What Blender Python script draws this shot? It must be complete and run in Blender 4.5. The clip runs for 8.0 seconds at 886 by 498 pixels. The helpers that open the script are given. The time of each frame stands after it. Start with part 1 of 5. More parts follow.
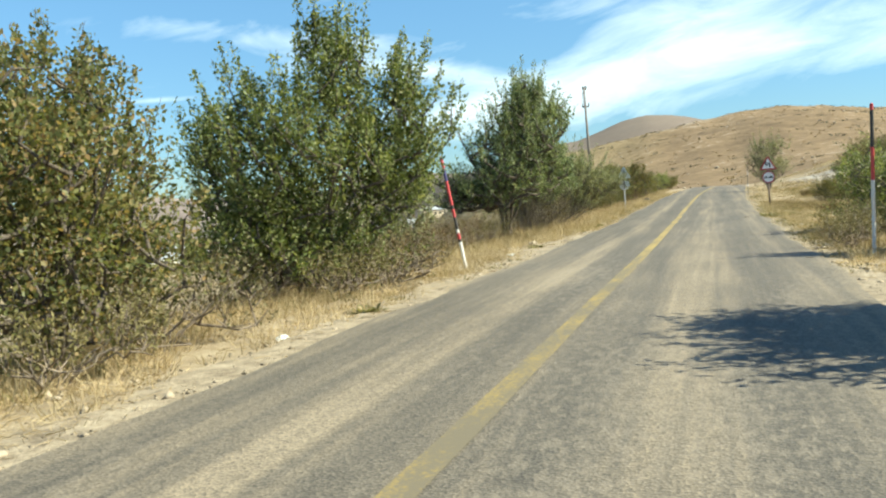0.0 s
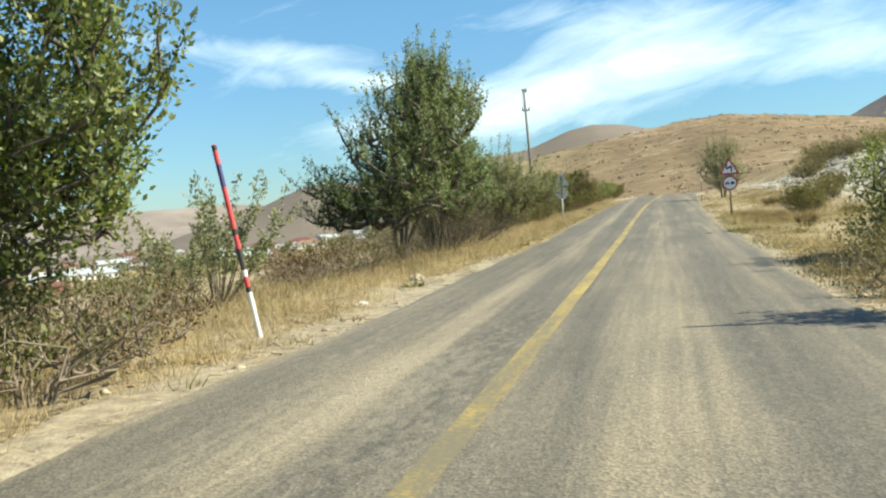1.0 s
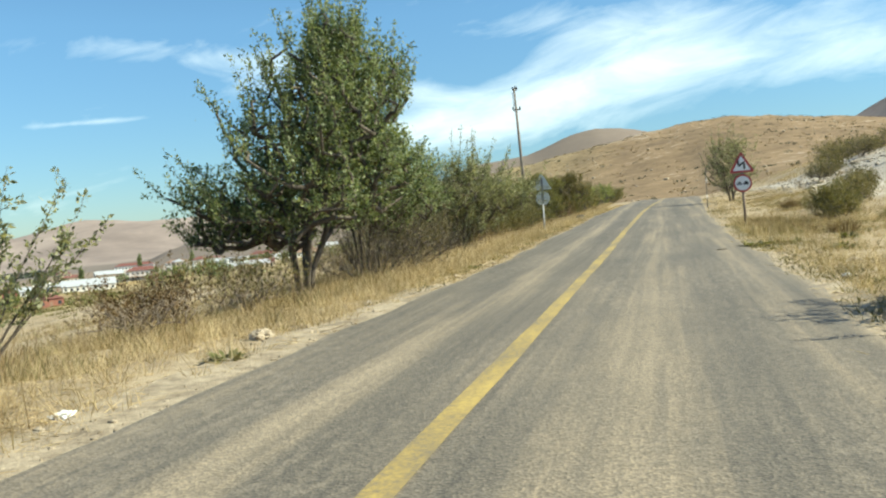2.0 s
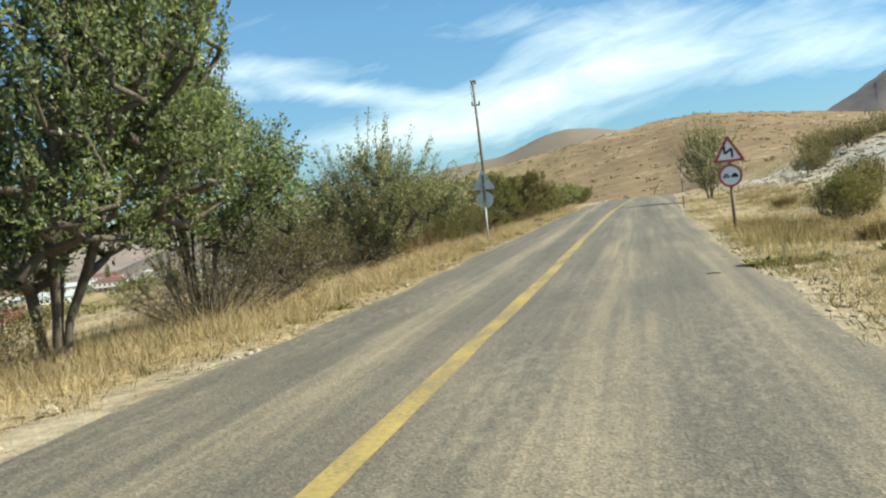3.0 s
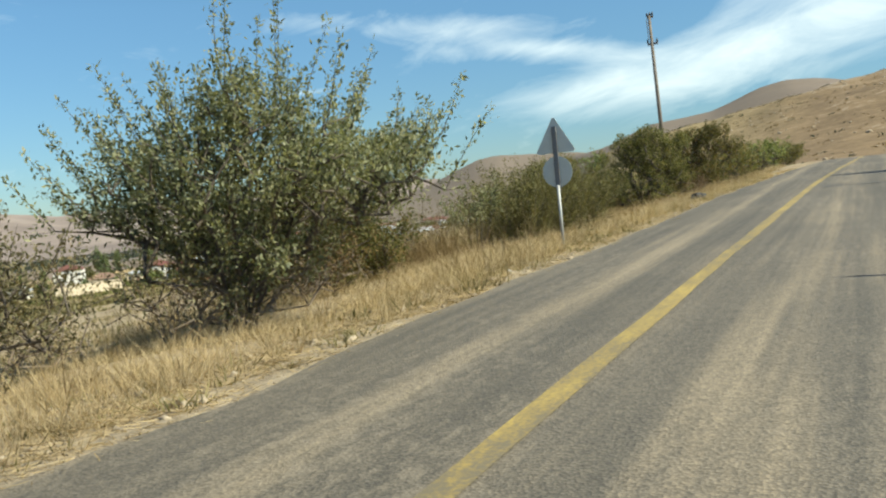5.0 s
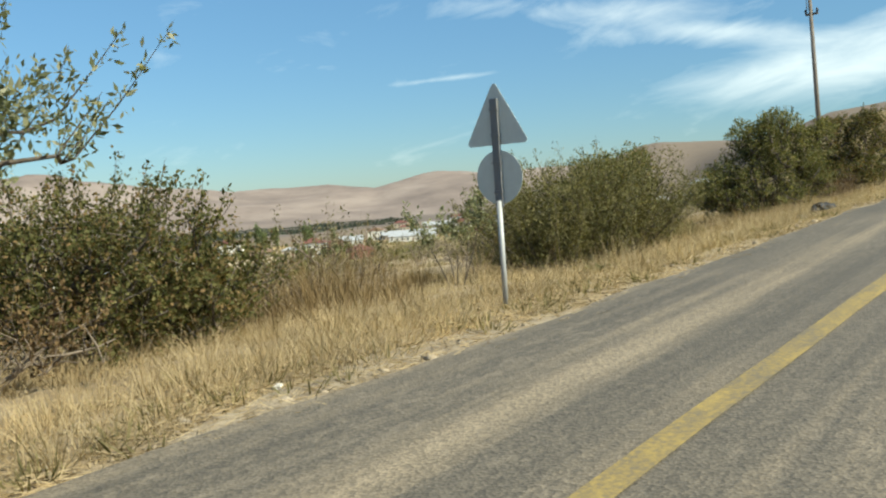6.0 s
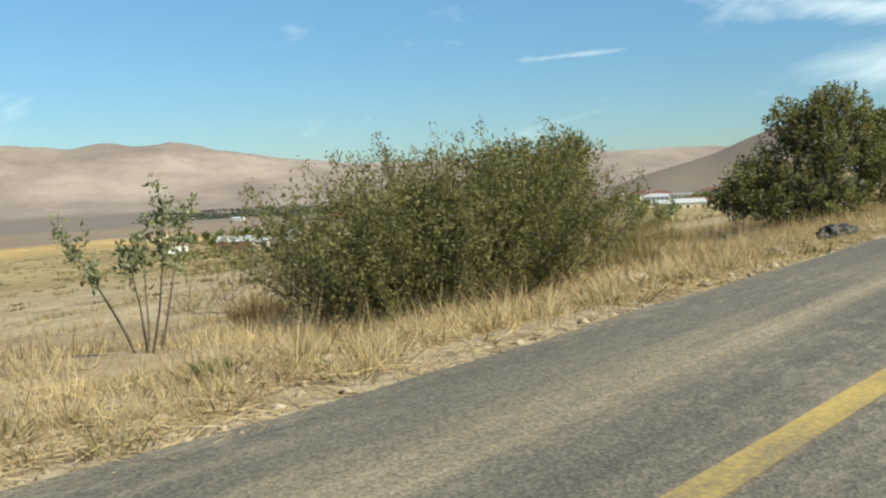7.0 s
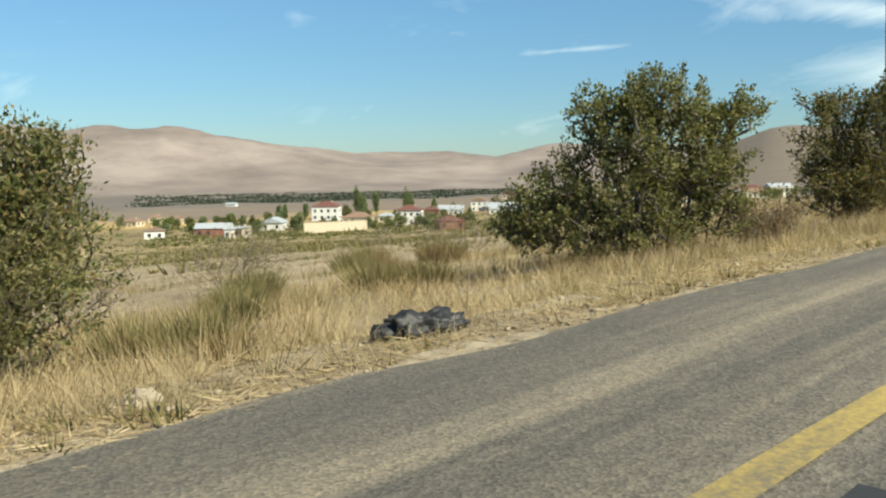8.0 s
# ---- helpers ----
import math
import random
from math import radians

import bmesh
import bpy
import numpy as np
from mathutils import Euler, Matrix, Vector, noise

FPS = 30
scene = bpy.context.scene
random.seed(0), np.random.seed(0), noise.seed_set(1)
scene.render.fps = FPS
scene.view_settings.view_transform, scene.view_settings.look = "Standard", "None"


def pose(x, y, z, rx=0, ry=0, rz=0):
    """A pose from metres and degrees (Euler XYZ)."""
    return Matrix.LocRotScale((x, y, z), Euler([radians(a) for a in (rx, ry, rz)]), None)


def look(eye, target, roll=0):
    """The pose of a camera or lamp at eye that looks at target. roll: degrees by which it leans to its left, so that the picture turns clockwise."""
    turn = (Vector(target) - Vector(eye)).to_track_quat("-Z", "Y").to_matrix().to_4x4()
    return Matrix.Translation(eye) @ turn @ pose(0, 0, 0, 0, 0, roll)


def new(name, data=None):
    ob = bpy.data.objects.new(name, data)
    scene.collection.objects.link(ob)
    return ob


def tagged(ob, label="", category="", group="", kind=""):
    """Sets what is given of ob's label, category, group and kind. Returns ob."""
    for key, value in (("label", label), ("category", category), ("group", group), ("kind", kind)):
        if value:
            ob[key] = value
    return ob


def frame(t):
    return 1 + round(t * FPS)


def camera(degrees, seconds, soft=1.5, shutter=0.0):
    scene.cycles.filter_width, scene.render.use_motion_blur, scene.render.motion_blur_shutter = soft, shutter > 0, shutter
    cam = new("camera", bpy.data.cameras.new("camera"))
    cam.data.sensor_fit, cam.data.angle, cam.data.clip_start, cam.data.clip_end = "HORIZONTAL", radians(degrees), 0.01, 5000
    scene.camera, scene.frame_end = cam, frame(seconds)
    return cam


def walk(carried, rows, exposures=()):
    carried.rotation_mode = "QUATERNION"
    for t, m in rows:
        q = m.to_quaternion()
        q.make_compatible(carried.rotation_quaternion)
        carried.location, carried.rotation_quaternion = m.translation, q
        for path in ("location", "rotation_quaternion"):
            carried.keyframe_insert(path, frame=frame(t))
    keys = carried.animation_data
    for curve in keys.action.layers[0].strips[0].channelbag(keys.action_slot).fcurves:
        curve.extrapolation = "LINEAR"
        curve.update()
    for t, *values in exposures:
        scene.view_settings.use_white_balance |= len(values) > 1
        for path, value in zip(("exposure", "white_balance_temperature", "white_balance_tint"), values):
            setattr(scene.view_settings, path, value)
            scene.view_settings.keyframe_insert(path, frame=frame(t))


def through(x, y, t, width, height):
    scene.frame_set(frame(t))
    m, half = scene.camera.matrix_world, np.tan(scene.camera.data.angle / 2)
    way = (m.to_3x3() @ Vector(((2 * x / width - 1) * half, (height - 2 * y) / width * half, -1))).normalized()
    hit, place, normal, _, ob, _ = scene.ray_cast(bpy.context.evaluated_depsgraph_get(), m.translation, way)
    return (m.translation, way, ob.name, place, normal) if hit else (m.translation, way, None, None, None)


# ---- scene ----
cam = camera(53.0, 8.0, soft=2.2)
PATH = [
    (0, (0.424, 1.081, 2.192), (-0.166, 2.989, 2.082), -3.3),
    (0.5, (0.183, 5.046, 2.191), (-0.34, 6.974, 2.096), -3.0),
    (1, (0.198, 8.635, 2.17), (-0.284, 10.574, 2.076), -3.7),
    (1.5, (0.282, 11.776, 2.162), (-0.218, 13.711, 2.08), -4.2),
    (3, (0.551, 21.649, 2.108), (0.114, 23.599, 2.031), -5.5),
    (3.5, (0.608, 24.722, 2.156), (0.179, 26.674, 2.085), -6.4),
    (4, (0.659, 28.005, 2.201), (0.195, 29.949, 2.142), -6.5),
    (4.5, (0.76, 31.091, 2.251), (0.148, 32.992, 2.154), -7.0),
    (4.7, (0.773, 32.415, 2.252), (0.043, 34.273, 2.138), -6.4),
    (5.8, (0.674, 40.571, 2.366), (-0.438, 42.229, 2.241), -4.0),
    (6, (0.651, 41.997, 2.361), (-0.524, 43.61, 2.228), -3.9),
    (6.5, (0.551, 45.503, 2.385), (-0.777, 46.992, 2.241), -3.5),
    (7, (0.694, 49.471, 2.475), (-0.688, 50.906, 2.304), -2.3),
    (7.5, (0.639, 53.463, 2.545), (-0.748, 54.892, 2.364), -1.5),
    (8, (0.635, 57.81, 2.599), (-0.743, 59.248, 2.408), -0.7),
]
walk(cam, [(t, look(eye, target, roll)) for t, eye, target, roll in PATH], [(0.0, 1.36, 6700, -6), (1.5, 1.23, 6700, -6), (3.0, 1.14, 6700, -6), (4.5, 0.95, 6750, -4), (8.0, 0.90, 6750, -4)])

# ---------------------------------------------------------------- sky, sun, exposure
SUN_AZ, SUN_EL = 84.0, 43.0          # compass bearing from +y towards +x, height over the horizon
world = bpy.data.worlds.new("world")
scene.world = world
world.use_nodes = True
wt = world.node_tree
wt.nodes.clear()


def wmath(op, a, b=None, c=None):
    n = wt.nodes.new("ShaderNodeMath")
    n.operation = op
    for i, v in enumerate((a, b, c)):
        if v is None:
            continue
        if isinstance(v, (int, float)):
            n.inputs[i].default_value = v
        else:
            wt.links.new(v, n.inputs[i])
    return n.outputs[0]


sky = wt.nodes.new("ShaderNodeTexSky")
sky.sky_type = "NISHITA"
sky.sun_disc = False
sky.sun_elevation, sky.sun_rotation = radians(SUN_EL), radians(SUN_AZ)
sky.altitude, sky.air_density, sky.dust_density, sky.ozone_density = 1200, 1.0, 0.25, 2.0
coord = wt.nodes.new("ShaderNodeTexCoord")
split = wt.nodes.new("ShaderNodeSeparateXYZ")
wt.links.new(coord.outputs["Generated"], split.inputs[0])
dx, dy, dz = split.outputs
az = wmath("ARCTAN2", dx, dy)                      # bearing, to the right of +y
el = wmath("ARCSINE", dz)
# cirrus: streaks drawn out along slanting lines
slant = wmath("ADD", el, wmath("MULTIPLY", az, -0.16))
comb = wt.nodes.new("ShaderNodeCombineXYZ")
wt.links.new(wmath("MULTIPLY", az, 7.0), comb.inputs[0])
wt.links.new(wmath("MULTIPLY", slant, 22.0), comb.inputs[1])
cn = wt.nodes.new("ShaderNodeTexNoise")
cn.inputs["Scale"].default_value, cn.inputs["Detail"].default_value, cn.inputs["Roughness"].default_value = 1.0, 10.0, 0.61
cn.inputs["Distortion"].default_value = 0.5
wt.links.new(comb.outputs[0], cn.inputs["Vector"])


def bank(az0, el0, wide, high, lean, weight):
    """A soft bank of cirrus round one bearing and height (degrees)."""
    u = wmath("DIVIDE", wmath("SUBTRACT", az, radians(az0)), radians(wide))
    base = wmath("ADD", wmath("MULTIPLY", wmath("SUBTRACT", az, radians(az0)), lean), radians(el0))
    v = wmath("DIVIDE", wmath("SUBTRACT", el, base), radians(high))
    r2 = wmath("ADD", wmath("MULTIPLY", u, u), wmath("MULTIPLY", v, v))
    return wmath("MULTIPLY", wmath("EXPONENT", wmath("MULTIPLY", r2, -1.0)), weight)


cover = bank(-3, 7.9, 11, 1.9, 0.22, 0.36)
for b in ((-10, 5.6, 8, 2.2, 0.12, 0.26), (6, 8.6, 10, 1.2, 0.02, 0.26), (13, 7.2, 7, 1.3, 0.1, 0.28), (-5.5, 11.2, 7, 1.0, 0.0, 0.26), (0, 10.6, 6, 0.9, 0.1, 0.22), (-25.5, 10.4, 10, 0.75, -0.08, 0.30),
          (-20, 8.3, 6, 0.7, -0.08, 0.25), (-35, 7.0, 4, 0.16, 0.05, 0.26), (-18, 5.2, 6, 1.3, 0.05, 0.28), (-18.5, 8.5, 5, 0.6, -0.2, 0.28), (2, 6.6, 9, 1.4, 0.1, 0.18), (-30, 9.0, 9, 1.2, 0.1, 0.12)):
    cover = wmath("ADD", cover, bank(*b))
dens = wmath("MULTIPLY", wmath("SUBTRACT", wmath("ADD", cover, wmath("MULTIPLY", cn.outputs[0], 1.0)), 0.61), 1.25)
clampn = wt.nodes.new("ShaderNodeClamp")
wt.links.new(dens, clampn.inputs[0])
clampn.inputs[2].default_value = 0.76
cmix = wt.nodes.new("ShaderNodeMix")
cmix.data_type = "RGBA"
wt.links.new(clampn.outputs[0], cmix.inputs["Factor"])
tint = wt.nodes.new("ShaderNodeMix")
tint.data_type, tint.blend_type = "RGBA", "MULTIPLY"
tint.inputs["Factor"].default_value = 1.0
wt.links.new(sky.outputs[0], tint.inputs[6])
hue = wt.nodes.new("ShaderNodeCombineXYZ")
for i, (low, high) in enumerate(((0.375, 0.61), (0.465, 0.775), (0.585, 0.88))):
    fade = wt.nodes.new("ShaderNodeMapRange")
    fade.inputs[1].default_value, fade.inputs[2].default_value, fade.inputs[3].default_value, fade.inputs[4].default_value = 0.0, 0.22, low, high
    wt.links.new(el, fade.inputs[0])
    wt.links.new(fade.outputs[0], hue.inputs[i])
wt.links.new(hue.outputs[0], tint.inputs[7])
wt.links.new(tint.outputs[2], cmix.inputs[6])
cmix.inputs[7].default_value = (7.8, 8.2, 8.6, 1)
bg = wt.nodes.new("ShaderNodeBackground")
bg.inputs["Strength"].default_value = 0.086
wt.links.new(cmix.outputs[2], bg.inputs[0])
wout = wt.nodes.new("ShaderNodeOutputWorld")
wt.links.new(bg.outputs[0], wout.inputs[0])

sun_data = bpy.data.lights.new("sun", "SUN")
sun_data.energy, sun_data.angle, sun_data.color = 4.25, radians(0.5), (1.0, 0.91, 0.78)
sun = new("sun", sun_data)
sx, sy = math.sin(radians(SUN_AZ)) * math.cos(radians(SUN_EL)), math.cos(radians(SUN_AZ)) * math.cos(radians(SUN_EL))
sun.matrix_world = look((60 * sx, 30 + 60 * sy, 60 * math.sin(radians(SUN_EL))), (0, 30, 0))


# ---------------------------------------------------------------- materials
def material(name):
    m = bpy.data.materials.new(name)
    m.use_nodes = True
    nt = m.node_tree
    bsdf = nt.nodes["Principled BSDF"]
    return m, nt, bsdf


def ramp(nt, fac, stops):
    n = nt.nodes.new("ShaderNodeValToRGB")
    e = n.color_ramp.elements
    while len(e) < len(stops):
        e.new(0.5)
    for el_, (p, c) in zip(e, stops):
        el_.position, el_.color = p, (*c, 1)
    nt.links.new(fac, n.inputs[0])
    return n.outputs[0]


def noise_of(nt, vec, scale, detail=6.0, rough=0.6, stretch=None):
    if stretch:
        mp = nt.nodes.new("ShaderNodeMapping")
        mp.inputs["Scale"].default_value = stretch
        nt.links.new(vec, mp.inputs[0])
        vec = mp.outputs[0]
    n = nt.nodes.new("ShaderNodeTexNoise")
    n.inputs["Scale"].default_value, n.inputs["Detail"].default_value, n.inputs["Roughness"].default_value = scale, detail, rough
    nt.links.new(vec, n.inputs["Vector"])
    return n.outputs[0]


def mixed(nt, fac, a, b, mode="MIX"):
    n = nt.nodes.new("ShaderNodeMix")
    n.data_type, n.blend_type = "RGBA", mode
    for v, i in ((fac, 0), (a, 6), (b, 7)):
        if isinstance(v, (int, float)):
            n.inputs[i].default_value = v
        elif isinstance(v, tuple):
            n.inputs[i].default_value = (*v, 1)
        else:
            nt.links.new(v, n.inputs[i])
    return n.outputs[2]


def calc(nt, op, a, b):
    n = nt.nodes.new("ShaderNodeMath")
    n.operation = op
    for i, v in enumerate((a, b)):
        if isinstance(v, (int, float)):
            n.inputs[i].default_value = v
        else:
            nt.links.new(v, n.inputs[i])
    return n.outputs[0]


def bump(nt, bsdf, height, strength, dist):
    n = nt.nodes.new("ShaderNodeBump")
    n.inputs["Strength"].default_value, n.inputs["Distance"].default_value = strength, dist
    nt.links.new(height, n.inputs["Height"])
    nt.links.new(n.outputs[0], bsdf.inputs["Normal"])


def place_of(nt):
    return nt.nodes.new("ShaderNodeNewGeometry").outputs["Position"]


def surface(name, dark, light, scale=6.0, rough=0.8, metal=0.0, bumpy=0.3, dist=0.01, spread=(0.3, 0.7), fine=8.0):
    """A surface between two colours: blotches at one scale, grain at a finer one, and relief."""
    m, nt, b = material(name)
    tc = nt.nodes.new("ShaderNodeTexCoord").outputs["Object"]
    big = noise_of(nt, tc, scale, 4)
    small = noise_of(nt, tc, scale * fine, 5)
    f = calc(nt, "ADD", calc(nt, "MULTIPLY", big, 0.6), calc(nt, "MULTIPLY", small, 0.4))
    nt.links.new(ramp(nt, f, [(spread[0], dark), (spread[1], light)]), b.inputs["Base Color"])
    b.inputs["Roughness"].default_value, b.inputs["Metallic"].default_value = rough, metal
    if bumpy:
        bump(nt, b, small, bumpy, dist)
    return m


def leafy(name, colours, rough=0.48, through=0.45, gloss=0.28):
    """Leaves or blades: one colour an island, some light let through."""
    m, nt, b = material(name)
    geo = nt.nodes.new("ShaderNodeNewGeometry")
    stops = [(i / max(1, len(colours) - 1), c) for i, c in enumerate(colours)]
    col = ramp(nt, geo.outputs["Random Per Island"], stops)
    patch = noise_of(nt, geo.outputs["Position"], 0.9, 3)
    col = mixed(nt, 1.0, col, ramp(nt, patch, [(0.3, (0.72, 0.72, 0.70)), (0.7, (1.15, 1.12, 1.05))]), "MULTIPLY")
    nt.links.new(col, b.inputs["Base Color"])
    b.inputs["Roughness"].default_value = rough
    b.inputs["Specular IOR Level"].default_value = gloss
    tr = nt.nodes.new("ShaderNodeBsdfTranslucent")
    nt.links.new(mixed(nt, 1.0, col, (1.25, 1.2, 0.7), "MULTIPLY"), tr.inputs[0])
    mx = nt.nodes.new("ShaderNodeMixShader")
    mx.inputs[0].default_value = through
    nt.links.new(b.outputs[0], mx.inputs[1])
    nt.links.new(tr.outputs[0], mx.inputs[2])
    nt.links.new(mx.outputs[0], nt.nodes["Material Output"].inputs[0])
    return m


def plain(name, col, rough=0.6, metal=0.0, wear=0.12, scale=14.0):
    d = tuple(c * (1 - wear) for c in col)
    l_ = tuple(min(1, c * (1 + wear)) for c in col)
    return surface(name, d, l_, scale, rough, metal, 0.06, 0.002)


def asphalt_material():
    m, nt, b = material("worn_chip_seal")
    pos = place_of(nt)
    sep = nt.nodes.new("ShaderNodeSeparateXYZ")
    nt.links.new(pos, sep.inputs[0])
    streak = noise_of(nt, pos, 1.0, 5, 0.55, (1.5, 0.09, 1))      # long wheel tracks
    patch = noise_of(nt, pos, 0.45, 6, 0.62)
    stone = nt.nodes.new("ShaderNodeTexVoronoi")
    stone.inputs["Scale"].default_value = 55
    nt.links.new(pos, stone.inputs["Vector"])
    grit = noise_of(nt, pos, 24, 5, 0.75, (1, 0.6, 1))
    mid = noise_of(nt, pos, 3.0, 5, 0.6, (1, 0.10, 1))
    fine_streak = noise_of(nt, pos, 1.0, 4, 0.6, (7.0, 0.16, 1))     # finer lines along the drive
    f = calc(nt, "ADD", calc(nt, "ADD", calc(nt, "MULTIPLY", streak, 0.36), calc(nt, "MULTIPLY", patch, 0.20)), calc(nt, "ADD", calc(nt, "MULTIPLY", mid, 0.08), calc(nt, "MULTIPLY", fine_streak, 0.36)))
    # lengthwise bands across the road: dusty strips that wheels leave alone, darker rolled tracks, pale frayed edges
    wander = calc(nt, "ADD", sep.outputs[0], calc(nt, "MULTIPLY", calc(nt, "SUBTRACT", noise_of(nt, pos, 0.5, 3, 0.5, (0.3, 1, 1)), 0.5), 0.30))
    for at, wide, amount in ((-1.95, 0.20, 0.12), (-2.85, 0.45, -0.045), (-1.40, 0.24, -0.060), (-0.45, 0.24, -0.045), (0.15, 0.30, 0.075), (0.95, 0.36, -0.050), (1.55, 0.18, 0.035), (-3.30, 0.12, 0.07), (2.05, 0.16, 0.09)):
        u = calc(nt, "DIVIDE", calc(nt, "SUBTRACT", wander, at), wide)
        bell = calc(nt, "POWER", 2.718, calc(nt, "MULTIPLY", calc(nt, "MULTIPLY", u, u), -1.0))
        f = calc(nt, "ADD", f, calc(nt, "MULTIPLY", bell, amount))
    f = calc(nt, "SUBTRACT", f, ramp(nt, calc(nt, "DIVIDE", sep.outputs[1], 100.0), [(0.14, (0, 0, 0)), (0.36, (0.018, 0.018, 0.018))]))     # the tone darkens farther along the road
    base = ramp(nt, f, [(0.38, (0.090, 0.081, 0.067)), (0.48, (0.124, 0.109, 0.087)), (0.58, (0.190, 0.160, 0.118)), (0.68, (0.255, 0.213, 0.155))])
    chips = ramp(nt, stone.outputs["Color"], [(0.15, (0.62, 0.62, 0.62)), (0.85, (1.45, 1.42, 1.36))])
    base = mixed(nt, 0.75, base, chips, "MULTIPLY")
    base = mixed(nt, 0.22, base, ramp(nt, grit, [(0.36, (0.52, 0.52, 0.53)), (0.64, (1.55, 1.50, 1.42))]), "MULTIPLY")
    # patches where the binder is gone and pale stone shows
    lost = calc(nt, "MULTIPLY", noise_of(nt, pos, 12.0, 5, 0.75, (1, 0.4, 1)), calc(nt, "ADD", noise_of(nt, pos, 0.6, 3, 0.5, (1, 0.3, 1)), 0.5))
    base = mixed(nt, ramp(nt, lost, [(0.54, (0, 0, 0)), (0.70, (0.4, 0.4, 0.4))]), base, (0.29, 0.245, 0.185))
    nt.links.new(base, b.inputs["Base Color"])
    b.inputs["Roughness"].default_value = 0.78
    bump(nt, b, stone.outputs["Distance"], 0.5, 0.008)
    return m


def yellow_material():
    m, nt, b = material("worn_yellow_paint")
    pos = place_of(nt)
    wear = calc(nt, "ADD", calc(nt, "MULTIPLY", noise_of(nt, pos, 3.0, 6, 0.7, (1, 0.25, 1)), 0.55), calc(nt, "MULTIPLY", noise_of(nt, pos, 30, 4, 0.7), 0.45))
    sep = nt.nodes.new("ShaderNodeSeparateXYZ")
    nt.links.new(pos, sep.inputs[0])
    wear = calc(nt, "SUBTRACT", wear, ramp(nt, calc(nt, "DIVIDE", sep.outputs[1], 40.0), [(0.15, (0.085, 0.085, 0.085)), (0.6, (0, 0, 0))]))   # older paint at the near end
    nt.links.new(ramp(nt, wear, [(0.40, (0.160, 0.135, 0.088)), (0.49, (0.26, 0.196, 0.078)), (0.60, (0.40, 0.295, 0.088))]), b.inputs["Base Color"])
    b.inputs["Roughness"].default_value = 0.7
    bump(nt, b, noise_of(nt, pos, 60, 3), 0.3, 0.004)
    return m


def earth_material():
    """Dry ground: gravel by the road, straw and soil on the slopes, ochre hills and a far valley with fields."""
    m, nt, b = material("dry_earth")
    pos = place_of(nt)
    sep = nt.nodes.new("ShaderNodeSeparateXYZ")
    nt.links.new(pos, sep.inputs[0])
    n1 = noise_of(nt, pos, 0.35, 6, 0.62)
    n2 = noise_of(nt, pos, 3.2, 6, 0.66)
    n3 = noise_of(nt, pos, 30.0, 4, 0.7)
    f = calc(nt, "ADD", calc(nt, "MULTIPLY", n1, 0.40), calc(nt, "ADD", calc(nt, "MULTIPLY", n2, 0.35), calc(nt, "MULTIPLY", n3, 0.25)))
    near = ramp(nt, f, [(0.36, (0.165, 0.126, 0.083)), (0.48, (0.295, 0.234, 0.153)), (0.60, (0.45, 0.370, 0.258))])
    h1 = noise_of(nt, pos, 0.012, 8, 0.62)
    h2 = noise_of(nt, pos, 0.11, 8, 0.7)
    h3 = noise_of(nt, pos, 0.40, 6, 0.75)
    hf = calc(nt, "ADD", calc(nt, "MULTIPLY", h1, 0.30), calc(nt, "ADD", calc(nt, "MULTIPLY", h2, 0.36), calc(nt, "MULTIPLY", h3, 0.34)))
    far = ramp(nt, hf, [(0.38, (0.080, 0.062, 0.042)), (0.45, (0.165, 0.119, 0.074)), (0.55, (0.25, 0.180, 0.110)), (0.62, (0.42, 0.365, 0.295))])
    # the side that falls to the village carries dry grass
    field = ramp(nt, hf, [(0.38, (0.13, 0.105, 0.058)), (0.48, (0.25, 0.195, 0.105)), (0.60, (0.40, 0.315, 0.175))])
    west = ramp(nt, calc(nt, "DIVIDE", sep.outputs[0], -60.0), [(0.2, (0, 0, 0)), (1.0, (1, 1, 1))])
    far = mixed(nt, west, far, field)
    # distance from the middle of the walk
    dist = nt.nodes.new("ShaderNodeVectorMath")
    dist.operation = "DISTANCE"
    nt.links.new(pos, dist.inputs[0])
    dist.inputs[1].default_value = (0, 30, 0)
    d = dist.outputs["Value"]
    col = mixed(nt, ramp(nt, calc(nt, "DIVIDE", d, 300.0), [(0.25, (0, 0, 0)), (0.5, (1, 1, 1))]), near, far)
    # valley: strips of stubble and dark green orchards
    fld = noise_of(nt, pos, 0.0035, 5, 0.6, (1.0, 2.6, 1))
    valley = ramp(nt, fld, [(0.44, (0.095, 0.105, 0.085)), (0.49, (0.21, 0.175, 0.12)), (0.55, (0.38, 0.285, 0.155)), (0.62, (0.28, 0.235, 0.17))])
    isval = calc(nt, "MULTIPLY", ramp(nt, calc(nt, "DIVIDE", d, 3000.0), [(0.16, (0, 0, 0)), (0.24, (1, 1, 1)), (0.70, (1, 1, 1)), (0.78, (0, 0, 0))]),
                 ramp(nt, calc(nt, "ADD", calc(nt, "DIVIDE", sep.outputs[2], 60.0), 1.0), [(0.0, (1, 1, 1)), (0.62, (1, 1, 1)), (0.75, (0, 0, 0))]))
    col = mixed(nt, isval, col, valley)
    # a belt of golden stubble behind the village, and dark orchards on the valley floor beyond it
    edge = calc(nt, "ADD", calc(nt, "DIVIDE", d, 3000.0), calc(nt, "MULTIPLY", calc(nt, "SUBTRACT", noise_of(nt, pos, 0.006, 5, 0.6, (1, 2.2, 1)), 0.5), 0.16))
    low = ramp(nt, calc(nt, "ADD", calc(nt, "DIVIDE", sep.outputs[2], 60.0), 1.0), [(0.0, (1, 1, 1)), (0.50, (1, 1, 1)), (0.62, (0, 0, 0))])
